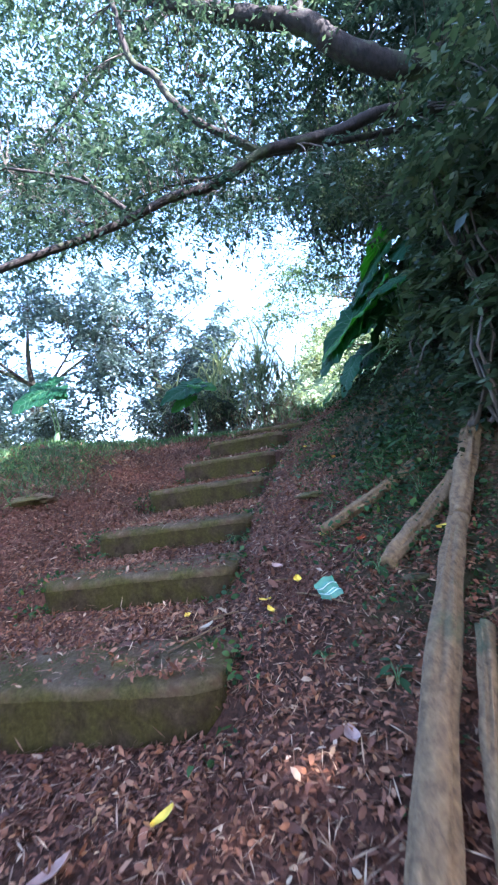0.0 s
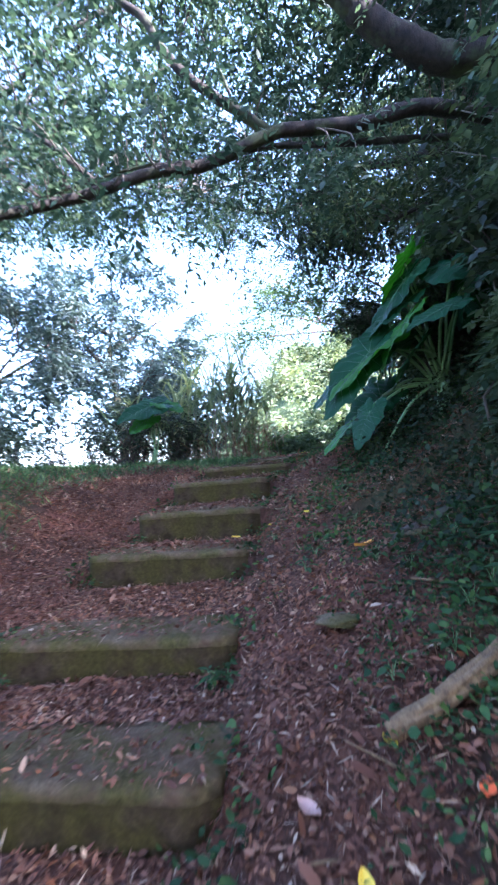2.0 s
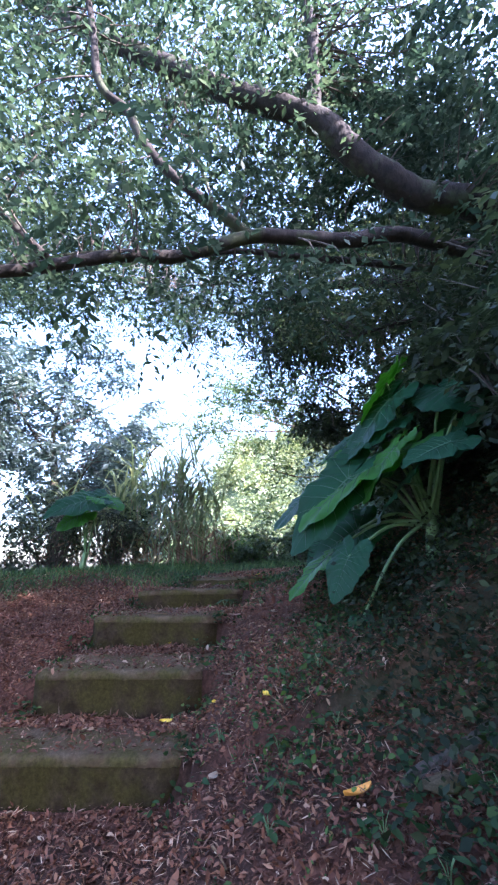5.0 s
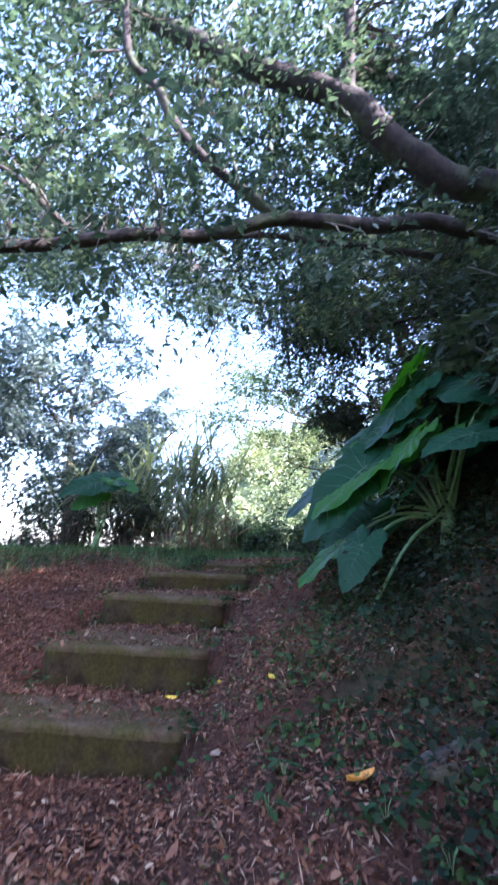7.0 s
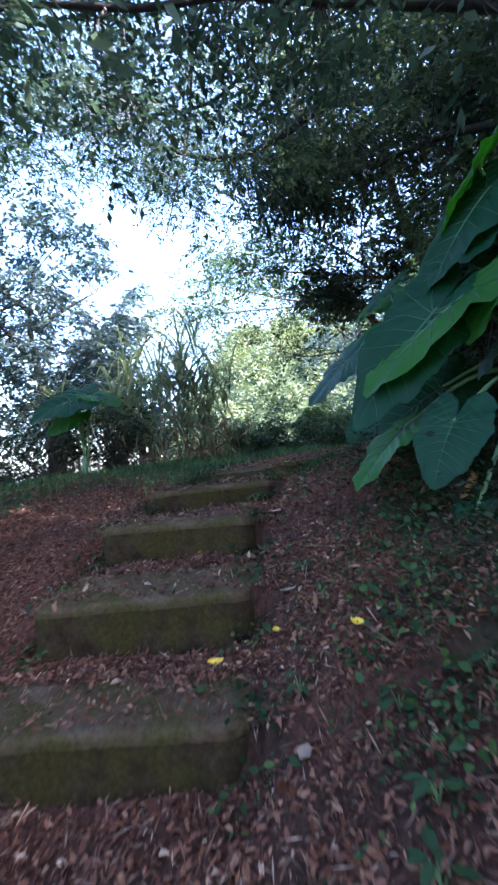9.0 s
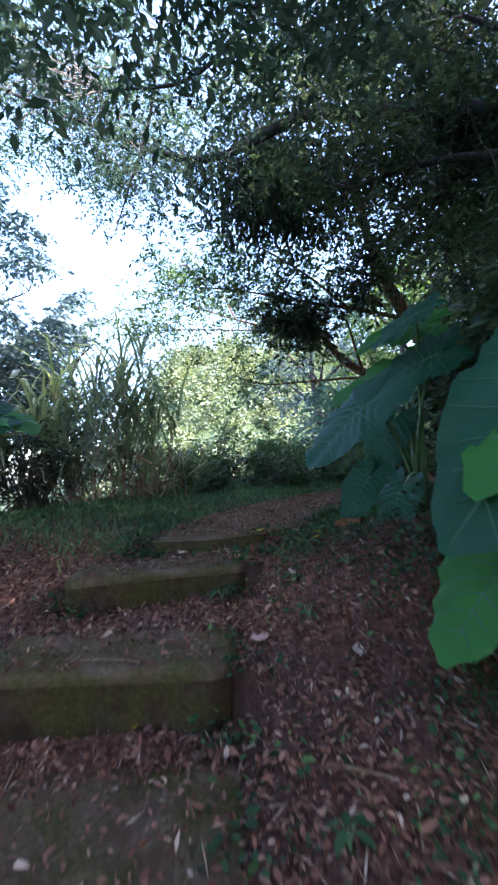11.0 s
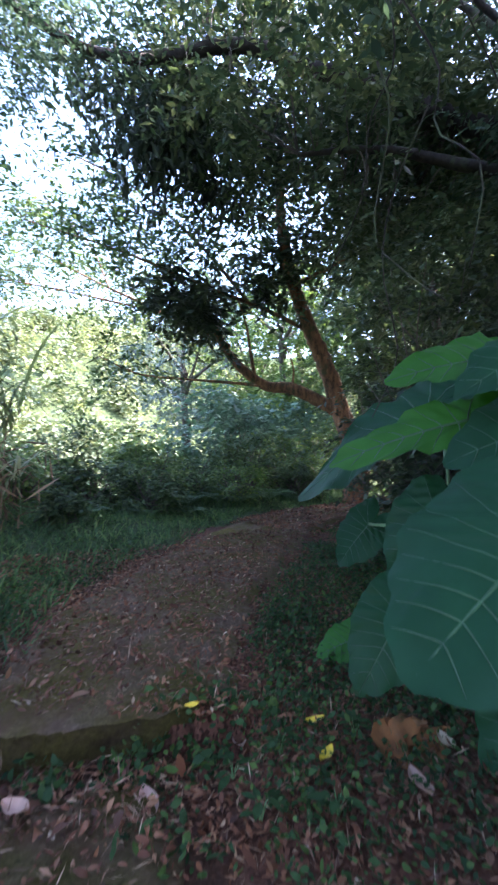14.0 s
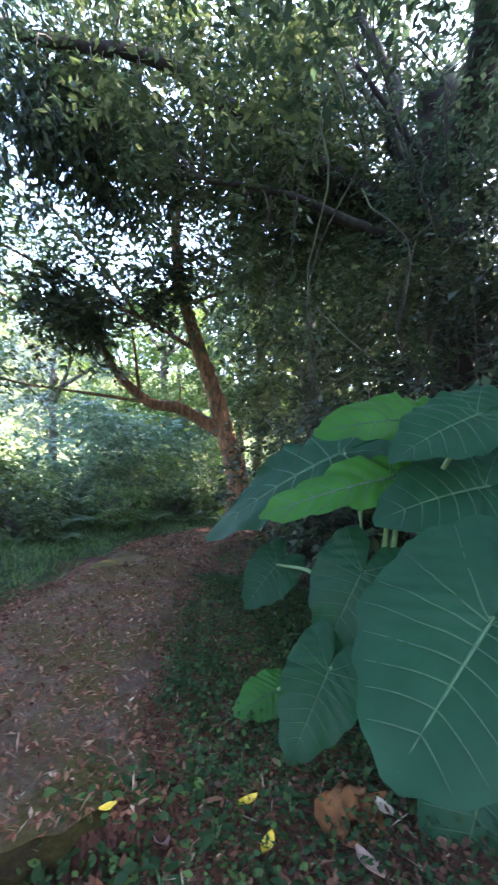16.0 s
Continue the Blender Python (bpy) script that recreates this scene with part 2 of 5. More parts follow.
def thing(name, at, label, category, group="", kind=""):
    e = new(name)
    e.empty_display_size = 0.1
    e.location = at
    bpy.context.view_layer.update()
    return tagged(e, label, category, group, kind)


def unit(v):
    return v / np.maximum(np.linalg.norm(v, axis=-1, keepdims=True), 1e-9)


def leaves(points, along, up, length, width, fold=0.25):
    """Folded leaf blades: arrays of places, directions, normals and sizes."""
    points = np.asarray(points, float)
    m = len(points)
    along = unit(along)
    side = unit(np.cross(along, up))
    nrm = np.cross(side, along)
    length = np.broadcast_to(length, (m,))[:, None]
    width = np.broadcast_to(width, (m,))[:, None]
    mid = points + along * length * 0.45 + nrm * width * fold * 0.5
    v = np.stack([points, mid + side * width * 0.5, points + along * length, mid - side * width * 0.5], 1).reshape(-1, 3)
    i = np.arange(m)[:, None] * 4
    f = np.concatenate([i + [[0, 1, 2]], i + [[0, 2, 3]]], 1).reshape(-1, 3)
    return v, f


def round_leaves(points, along, up, length, width, fold=0.25):
    """The same with a rounded outline, its tip curled a little."""
    points = np.asarray(points, float)
    m = len(points)
    along = unit(along)
    side = unit(np.cross(along, up))
    nrm = np.cross(side, along)
    length = np.broadcast_to(length, (m,))[:, None]
    width = np.broadcast_to(width, (m,))[:, None]
    curl = nrm * width * rng.normal(size=(m, 1)) * 0.5
    p1, p2 = points + along * length * 0.28 + nrm * width * fold * 0.5, points + along * length * 0.68 + nrm * width * fold * 0.5 + curl * 0.3
    v = np.stack([points, p1 + side * width * 0.46, p2 + side * width * 0.42, points + along * length + curl, p2 - side * width * 0.42, p1 - side * width * 0.46], 1).reshape(-1, 3)
    i = np.arange(m)[:, None] * 6
    f = np.concatenate([i + [[0, 1, 5]], i + [[1, 2, 4]], i + [[1, 4, 5]], i + [[2, 3, 4]]], 1).reshape(-1, 3)
    return v, f


def leaf_mesh(name, points, mat, length, width, droop=0.3, spread=1.0, up_bias=0.8, fold=0.25, jitter=0.3, blade=leaves):
    m = len(points)
    a = rng.normal(size=(m, 3)) * [spread, spread, 0.5 * spread] + [0, 0, -droop]
    u = rng.normal(size=(m, 3)) * 0.6 + [0, 0, up_bias]
    s = 1 + jitter * rng.normal(size=m).clip(-2, 2)
    return raw_mesh(name, *blade(points, a, u, length * s, width * s, fold), mat)


def spline(points, count):
    """Catmull-Rom through the points."""
    p = np.asarray(points, float)
    p = np.vstack([2 * p[0] - p[1], p, 2 * p[-1] - p[-2]])
    t = np.linspace(0, len(p) - 3 - 1e-6, count)
    i = t.astype(int)
    f = (t - i)[:, None]
    a, b, c, d = p[i], p[i + 1], p[i + 2], p[i + 3]
    return 0.5 * (2 * b + (c - a) * f + (2 * a - 5 * b + 4 * c - d) * f ** 2 + (3 * b - a - 3 * c + d) * f ** 3)


def tube_arrays(line, radii, sides=8, rough=0.0):
    line = np.asarray(line, float)
    k = len(line)
    t = unit(np.gradient(line, axis=0))
    ref = np.where(np.abs(t[:, 2:3]) > 0.9, [[1.0, 0, 0]], [[0, 0, 1.0]])
    a = unit(np.cross(t, ref))
    b = np.cross(t, a)
    ang = np.linspace(0, 2 * np.pi, sides, endpoint=False)
    r = np.asarray(radii)[:, None] * (1 + rough * rng.normal(size=(k, sides)).clip(-1.5, 1.5))
    v = line[:, None] + r[..., None] * (np.cos(ang)[None, :, None] * a[:, None] + np.sin(ang)[None, :, None] * b[:, None])
    v = np.vstack([v.reshape(-1, 3), line[:1], line[-1:]])
    f = []
    for i in range(k - 1):
        for j in range(sides):
            j2 = (j + 1) % sides
            f.append((i * sides + j, i * sides + j2, (i + 1) * sides + j2, (i + 1) * sides + j))
    for j in range(sides):
        j2 = (j + 1) % sides
        f.append((k * sides, j2, j, j))
        e = (k - 1) * sides
        f.append((k * sides + 1, e + j, e + j2, e + j2))
    return v, np.array(f)


def split_quads(f):
    tri = np.concatenate([f[:, [0, 1, 2]], f[:, [0, 2, 3]]])
    ok = (tri[:, 0] != tri[:, 1]) & (tri[:, 1] != tri[:, 2]) & (tri[:, 0] != tri[:, 2])
    return tri[ok]


def tube(name, points, r0, r1, mat, sides=10, count=None, rough=0.06, wobble=0.0):
    count = count or max(6, len(points) * 5)
    line = spline(points, count)
    if wobble:
        line[1:-1] += rng.normal(size=(count - 2, 3)) * wobble
    v, f = tube_arrays(line, np.linspace(r0, r1, count), sides, rough)
    return raw_mesh(name, v, split_quads(f), mat, True), line


def joined(parts):
    vs, fs, o = [], [], 0
    for v, f in parts:
        vs.append(v)
        fs.append(f + o)
        o += len(v)
    return np.vstack(vs), np.vstack(fs)


def twig_mesh(name, starts, ends, mat, r0=0.012, r1=0.003, sag=0.08):
    parts = []
    for a, b in zip(starts, ends):
        d = np.linalg.norm(b - a)
        if d > 3.0:
            continue
        mid = (a + b) / 2 + [*(rng.normal(size=2) * 0.1 * d), sag * d]
        v, f = tube_arrays(spline([a, mid, b], 5), np.linspace(r0, r1, 5), 3)
        parts.append((v, split_quads(f)))
    return raw_mesh(name, *joined(parts), mat, True)


def scatter_clumps(centres, radius, per, flat=0.7):
    c = np.repeat(np.asarray(centres, float), per, axis=0)
    return c + rng.normal(size=c.shape) * np.asarray([1, 1, flat]) * radius


def sprays(centres, count, per, reach):
    """Leafy sprays drooping round each clump centre: leaf places, directions, normals, and the sprays' own ends."""
    c = np.repeat(np.asarray(centres, float), count, axis=0)
    m = len(c)
    start = c + rng.normal(size=(m, 3)) * reach * 0.25
    d = unit(rng.normal(size=(m, 3)) * [1, 1, 0.45] + [0, 0, -0.25]) * (reach * rng.uniform(0.6, 1.3, (m, 1)))
    q = np.linspace(0.12, 1, per)
    pts = start[:, None] + d[:, None] * q[None, :, None] + np.array([0, 0, -0.3]) * (q ** 2)[None, :, None] * reach
    side = unit(np.cross(d, [0, 0, 1.0]))
    flip = np.where(np.arange(per) % 2, 1.0, -1.0)[None, :, None]
    along = unit(d)[:, None] * 0.7 + side[:, None] * flip + rng.normal(size=pts.shape) * 0.35 + [0, 0, -0.35]
    up = rng.normal(size=pts.shape) * 0.45 + [0, 0, 1.0]
    return pts.reshape(-1, 3), along.reshape(-1, 3), up.reshape(-1, 3), start, pts[:, -1]


def spray_mesh(name, centres, mat, length, width, count, per, reach):
    p, al, up, s0, s1 = sprays(centres, count, per, reach)
    k = 1 + 0.3 * rng.normal(size=len(p)).clip(-2, 2)
    return raw_mesh(name, *leaves(p, al, up, length * k, width * k), mat), s0, s1


# ---- the lie of the land ----
LINE = np.array([(-2, -60, -9), (-0.9, -20, -3.6), (-0.7, -4, -0.8), (-0.78, 0, 0.10), (-0.87, 1.8, 0.47), (-0.83, 2.79, 0.70),
                 (-0.72, 3.62, 0.90), (-0.54, 4.69, 1.15), (-0.28, 5.32, 1.38), (-0.05, 6.15, 1.66), (0.36, 7.1, 1.86), (0.85, 7.72, 1.99),
                 (1.44, 8.44, 2.02), (2.02, 8.96, 2.03), (3.2, 9.82, 2.04), (4.4, 10.6, 2.05), (5.5, 11.05, 2.06), (6.8, 11.25, 2.07), (8.6, 11.25, 2.1), (12, 11.7, 2.2), (45, 18, 3.0)])
SEG_A, SEG_B = LINE[:-1], LINE[1:]
SEG_L = np.linalg.norm((SEG_B - SEG_A)[:, :2], axis=1)
SEG_S = np.concatenate([[0], np.cumsum(SEG_L)])
# front edges of the steps: where they stand on the line, foot height, top height
STEPS = [(-0.87, 1.78, 0.37, 0.61, 1.45, 10, 0.45), (-0.83, 2.79, 0.60, 0.81, 1.40, 12, 0.42), (-0.73, 3.62, 0.80, 1.00, 1.40, 12, 0.40), (-0.54, 4.68, 1.02, 1.27, 1.38, 16, 0.42),
         (-0.285, 5.30, 1.26, 1.53, 1.21, 15, 0.66), (-0.06, 6.13, 1.52, 1.79, 1.17, 21, 0.50), (0.36, 7.09, 1.74, 1.95, 1.20, 9, 0.45)]


def on_line(x, y):
    """Along-path metres, signed metres to the right of the path, and the path's height."""
    p = np.stack([x, y], -1)
    best = np.full(x.shape, 1e9)
    s, d, z = np.zeros_like(x), np.zeros_like(x), np.zeros_like(x)
    for a, b, length, s0 in zip(SEG_A, SEG_B, SEG_L, SEG_S):
        u = (b - a)[:2] / length
        t = np.clip((p - a[:2]) @ u, 0, length)
        off = p - a[:2] - t[..., None] * u
        dist = np.hypot(off[..., 0], off[..., 1])
        near = dist < best
        best = np.where(near, dist, best)
        sign = np.sign(u[1] * (p[..., 0] - a[0]) - u[0] * (p[..., 1] - a[1]))
        s, d, z = np.where(near, s0 + t, s), np.where(near, dist * sign, d), np.where(near, a[2] + (b[2] - a[2]) * t / length, z)
    return s, d, z


def smooth01(x, a, b):
    t = np.clip((x - a) / (b - a), 0, 1)
    return t * t * (3 - 2 * t)


STEP_S = [float(on_line(np.array(x), np.array(y))[0]) for x, y, *_ in STEPS]
TOP_S = float(on_line(np.array(0.85), np.array(7.72))[0])


def wave(x, y, k, seed):
    return (np.sin(k * x + 1.7 * seed) * np.cos(0.8 * k * y + seed) + np.sin(0.6 * k * (x + y) + 2.3 * seed) * 0.7 + 0.5 * np.sin(1.9 * k * x - 1.3 * k * y + seed))


def ground_height(x, y):
    x, y = np.asarray(x, float), np.asarray(y, float)
    s, d, z = on_line(x, y)
    # terraces between the steps, only in the breadth of the stair
    flat = np.where(s < STEP_S[0], np.minimum(z, STEPS[0][2]), z)
    for i, st in enumerate(STEPS):
        nxt = STEP_S[i + 1] if i + 1 < len(STEPS) else TOP_S
        foot = STEPS[i + 1][2] if i + 1 < len(STEPS) else 1.87
        u = np.clip((s - STEP_S[i] - 0.14) / max(nxt - STEP_S[i] - 0.14, 0.1), 0, 1)
        level = (st[3] - 0.03) * (1 - u) + foot * u
        flat = np.where((s >= STEP_S[i] + 0.12) & (s < nxt + 0.12), level, flat)
    flat = np.where(s >= TOP_S + 0.12, z, flat)
    w = 1 - smooth01(np.abs(d), 0.55, 0.8)
    h = z * (1 - w) + flat * w
    top = smooth01(s, TOP_S - 1.2, TOP_S + 0.8)
    # the bank on the right
    r = np.maximum(d - 0.7, 0)
    steep = 0.42 * np.minimum(r, 1.3) + 0.85 * np.clip(r - 1.3, 0, 4.5) + 0.35 * np.clip(r - 5.8, 0, 60)
    gentle = 0.04 * np.minimum(r, 1.4) + 0.8 * np.clip(r - 1.4, 0, 5) + 0.35 * np.clip(r - 6.4, 0, 60)
    h = h + steep * (0.5 + 0.5 * smooth01(y, 1.4, 3.2)) * (1 - top) + gentle * top
    # the left: a shelf rising to the grassy lip, then the valley and the far hillside
    q = np.maximum(-d - 0.7, 0)
    lip = np.clip(2.12 - z, 0, 0.75)
    h = h + lip * smooth01(q, 0.1, 2.6) + 0.05 * smooth01(q, 0.3, 1.0)
    fall = np.clip(q - 3.6, 0, 24)
    h = h - 0.42 * fall
    az = np.degrees(np.arctan2(x, y + 1e-6))
    rise = smooth01(az, -9, 15) * (1 - smooth01(az, 95, 130))
    far = np.maximum(q - 32, 0)
    h = h + rise * np.minimum(far * 0.72, 38) + rise * 0.08 * np.maximum(far - 53, 0)
    for sx, sy, foot, high, width, turn, depth in STEPS:
        c, q = math.cos(math.radians(turn)), math.sin(math.radians(turn))
        lx, ly = np.abs((x - sx) * c - (y - sy) * q), (x - sx) * q + (y - sy) * c
        k = (1 - smooth01(lx, width * 0.5 - 0.02, width * 0.5 + 0.16))
        front = k * smooth01(ly, -0.5, -0.2) * (ly < 0.045)
        h = h * (1 - front) + np.minimum(h, foot) * front
        under = k * ((ly >= 0.045) & (ly < depth - 0.03))
        h = h * (1 - under) + np.minimum(h, high - 0.05) * under
    near = 1 - smooth01(np.hypot(x, y - 5), 18, 40)
    h = h + (0.012 * wave(x, y, 5.0, 1) + 0.03 * wave(x, y, 1.3, 2) * smooth01(np.abs(d), 0.7, 1.6)) * near
    return h + (1 - near) * 0.5 * wave(x, y, 0.09, 3)


def greenness(x, y):
    s, d, z = on_line(x, y)
    top = smooth01(s, TOP_S - 0.6, TOP_S + 0.6)
    left = smooth01(-d + 0.25 * wave(x, y, 2.1, 4), 1.7, 2.4) * (1 - top) + smooth01(-d + 0.12 * wave(x, y, 3.1, 4), 0.62, 0.95) * top
    right = 0.55 * smooth01(d + 0.25 * wave(x, y, 2.6, 5), 1.3, 2.0)
    return np.clip(np.maximum(left, right), 0, 1)


def axis_steps(lo, hi, fine, outer):
    a = list(np.arange(lo, hi, fine))
    step, p = fine, hi
    while p < outer:
        a.append(p)
        step *= 1.13
        p += step
    a.append(outer)
    step, p, b = fine, lo, []
    while p > -outer:
        step *= 1.13
        p -= step
        b.append(max(p, -outer))
    return np.array(sorted(set(b)) + a)


gx, gy = axis_steps(-3.2, 4.6, 0.055, 900), axis_steps(-0.6, 11.5, 0.055, 900)
GX, GY = np.meshgrid(gx, gy)
GZ = ground_height(GX, GY)
nx, ny = len(gx), len(gy)
ii = (np.arange(ny - 1)[:, None] * nx + np.arange(nx - 1)[None]).ravel()
ground_me = raw_mesh("ground", np.stack([GX, GY, GZ], -1).reshape(-1, 3), np.stack([ii, ii + 1, ii + nx + 1, ii + nx], 1), SOIL, True)
ga = ground_me.attributes.new("green", 'FLOAT', 'POINT')
ga.data.foreach_set("value", greenness(GX, GY).ravel().astype(np.float32))
ground = tagged(new("ground", ground_me), "reddish brown hillside soil under fallen leaves and undergrowth", "ground", kind="structure")


def on_ground(x, y, dz=0.0):
    return np.stack([x, y, ground_height(x, y) + dz], -1)


# ---- steps and the concrete path ----
def worn_block(name, width, prof, mat, seed, depth):
    """A worn slab: a closed profile in y and z swept along x, its front corners rounded off."""
    nx_ = 72
    prof = np.array(prof)
    m = len(prof)
    xs = np.linspace(-0.5, 0.5, nx_) * width
    P = np.zeros((nx_, m, 3))
    P[..., 0] = xs[:, None]
    P[..., 1], P[..., 2] = prof[None, :, 0], prof[None, :, 1]
    e = np.clip((np.abs(xs) / width - 0.42) / 0.08, 0, 1)
    P[..., 1] += (0.09 * e ** 2)[:, None] * (prof[:, 0] < depth * 0.5)
    P[..., 2] -= (0.022 * e ** 2)[:, None]
    for i in range(nx_):
        for j in range(m):
            q = Vector(P[i, j]) + Vector((seed * 7.3, seed * 3.1, 0))
            P[i, j] += np.array(noise.noise_vector(q * 2.6)) * [0.012, 0.014, 0.006] + np.array(noise.noise_vector(q * 14)) * [0.006, 0.008, 0.004] + np.array(noise.noise_vector(q * 40)) * 0.003
    f = [(i * m + j, (i + 1) * m + j, (i + 1) * m + (j + 1) % m, i * m + (j + 1) % m) for i in range(nx_ - 1) for j in range(m)]
    o = (nx_ - 1) * m
    f += [(0, j, j + 1, j + 1) for j in range(1, m - 1)] + [(o, o + j + 1, o + j, o + j) for j in range(1, m - 1)]
    return raw_mesh(name, P.reshape(-1, 3), split_quads(np.array(f)), mat, True)


def step(x, y, foot, top, width, turn, depth, seed):
    e = thing("step", (x, y, top), "worn concrete trail step with brown moss on its riser", "step", "trail steps")
    e.rotation_euler = (0, radians(1.0), radians(-turn))
    r, thick = 0.034, 0.05
    slab = [(r * (1 - math.cos(t)), -r + r * math.sin(t)) for t in np.linspace(0, math.pi / 2, 5)]
    slab = [(0.0, -thick), (0.0, -thick + 0.005)] + slab + [(r + (depth - r) * k / 8, 0.0) for k in range(1, 9)] + [(depth, -thick)] + [(depth * (1 - k / 5), -thick) for k in range(1, 5)] + [(0.006, -thick)]
    piece("tread", worn_block("tread", width, slab, STEP_STONE, seed, depth), e, "grey gritty concrete tread with leaf dirt")
    high = top - foot + 0.14
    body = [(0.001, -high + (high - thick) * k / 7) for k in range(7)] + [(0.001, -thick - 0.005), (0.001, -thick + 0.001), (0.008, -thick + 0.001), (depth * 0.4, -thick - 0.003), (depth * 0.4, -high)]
    piece("riser", worn_block("riser", width, body, RISER, seed, depth), e, "olive mossy riser, darkened as the shaded face")


for i, row in enumerate(STEPS):
    step(*row, i + 1)


def path_slab():
    """The concrete path at the top, with a ragged mossy border, its end standing up as the last riser."""
    ss = np.concatenate([np.arange(TOP_S, TOP_S + 9, 0.07), np.arange(TOP_S + 9, TOP_S + 32, 0.5)])
    ds = np.linspace(-0.60, 0.60, 19)
    P = []
    for k, s in enumerate(ss):
        i = min(int(np.searchsorted(SEG_S, s, side='right')) - 1, len(SEG_L) - 1)
        span = 0.45
        def at(q):
            j = min(max(int(np.searchsorted(SEG_S, q, side='right')) - 1, 0), len(SEG_L) - 1)
            return SEG_A[j] + (SEG_B[j] - SEG_A[j]) * (q - SEG_S[j]) / SEG_L[j]
        c = (at(s - span) + 2 * at(s) + at(s + span)) / 4
        u = at(s + span) - at(s - span)
        u = u[:2] / np.hypot(*u[:2])
        right = np.array([u[1], -u[0]])
        edge = 1 + 0.06 * math.sin(s * 5.1) + 0.05 * math.sin(s * 11.7 + 1) + 0.03 * math.sin(s * 23)
        for d in ds:
            near = math.exp(-(s - TOP_S) / 0.35)
            xy = c[:2] + right * d * edge + u * d * 0.3 * math.exp(-(s - TOP_S) / 0.6)
            xy = xy + u * near * (0.3 * max(0, (abs(d) - 0.3) / 0.3) ** 2 + 0.012 * math.sin(d * 17) + 0.012 * math.sin(d * 41))
            drop = 0.05 * max(0, (abs(d) - 0.5) / 0.1)
            P.append((*xy, c[2] + 0.05 - drop + 0.008 * math.sin(9 * xy[0]) * math.cos(7 * xy[1])))
    P = np.array(P)
    m = len(ds)
    front = P[:m].copy()
    front[:, 2] -= 0.24
    front[:, :2] += 0.02
    f = [(i * m + j, i * m + j + 1, (i + 1) * m + j + 1, (i + 1) * m + j) for i in range(len(ss) - 1) for j in range(m - 1)]
    return raw_mesh("path", P + rng.normal(size=P.shape) * [0, 0, 0.004], f, PATH_STONE, True), np.vstack([P[:m] + [0, 0, -0.006], front]), m


path_me, edge_v, edge_n = path_slab()
path = tagged(new("path", path_me), "dirty concrete footpath with mossy edges at the top of the steps", "path", kind="structure")
back = edge_v + [0.05, 0.06, 0]
edge_f = [(edge_n + j, edge_n + j + 1, j + 1, j) for j in range(edge_n - 1)]
edge_f += [(j, j + 1, 2 * edge_n + j + 1, 2 * edge_n + j) for j in range(edge_n - 1)]
# dark end face stands for the shade below the slab's edge
piece("riser", raw_mesh("riser", np.vstack([edge_v, back]), edge_f, RISER, True), path, "mossy end of the path slab, darkened for shade")


# ---- trees ----
def nearest_on(lines, points):
    """The nearest place on any of the limb lines for each of the points."""
    all_ = np.vstack(lines)
    return all_[np.argmin(((points[:, None] - all_[None]) ** 2).sum(-1), axis=1)]


def tree(name, base, label, limbs, bark_mat, crowns, leaf_mat, group=""):
    """limbs: (part name, control points, start radius, end radius); crowns: (clump centres, clump radius, leaves per clump, leaf length, leaf width)."""
    e = thing(name, base, label, "tree", group)
    inv = Matrix.Translation(base).inverted()
    lines = []
    for part_name, pts, r0, r1 in limbs:
        me, line = tube(part_name, pts, r0, r1, bark_mat, 14 if r0 > 0.08 else 7, len(pts) * 9, 0.045, r0 * 0.025)
        me.transform(inv)
        piece(part_name, me, e)
        lines.append(line)
    for centres, radius, per, length, width in crowns:
        centres = np.asarray(centres)
        me = twig_mesh("twig_work", nearest_on(lines, centres), centres, TWIG)
        me.transform(inv)
        tagged(piece("twig_work", me, e), kind="stuff")
        me, s0, s1 = spray_mesh("crown", centres, leaf_mat, length, width, 8, max(4, per // 8), radius * 1.9)
        me.transform(inv)
        piece("crown", me, e)
    return e


def in_box(count, lo, hi):
    return rng.uniform(lo, hi, size=(count, 3))


# the great spreading tree on the bank, its limbs reaching over the steps
def over_path(count, x0, x1, y0, y1, slope, thick):
    c = in_box(count * 3, (x0, y0, 0), (x1, y1, 1))
    c[:, 2] = 2.25 + slope * (c[:, 1] - 1.8) + 0.3 + c[:, 2] ** 1.2 * thick + 0.25 * wave(c[:, 0], c[:, 1], 1.1, 6)
    keep = wave(c[:, 0], c[:, 1], 0.9, 8) + 0.8 * rng.normal(size=len(c)) > -0.4
    return c[keep][:count]


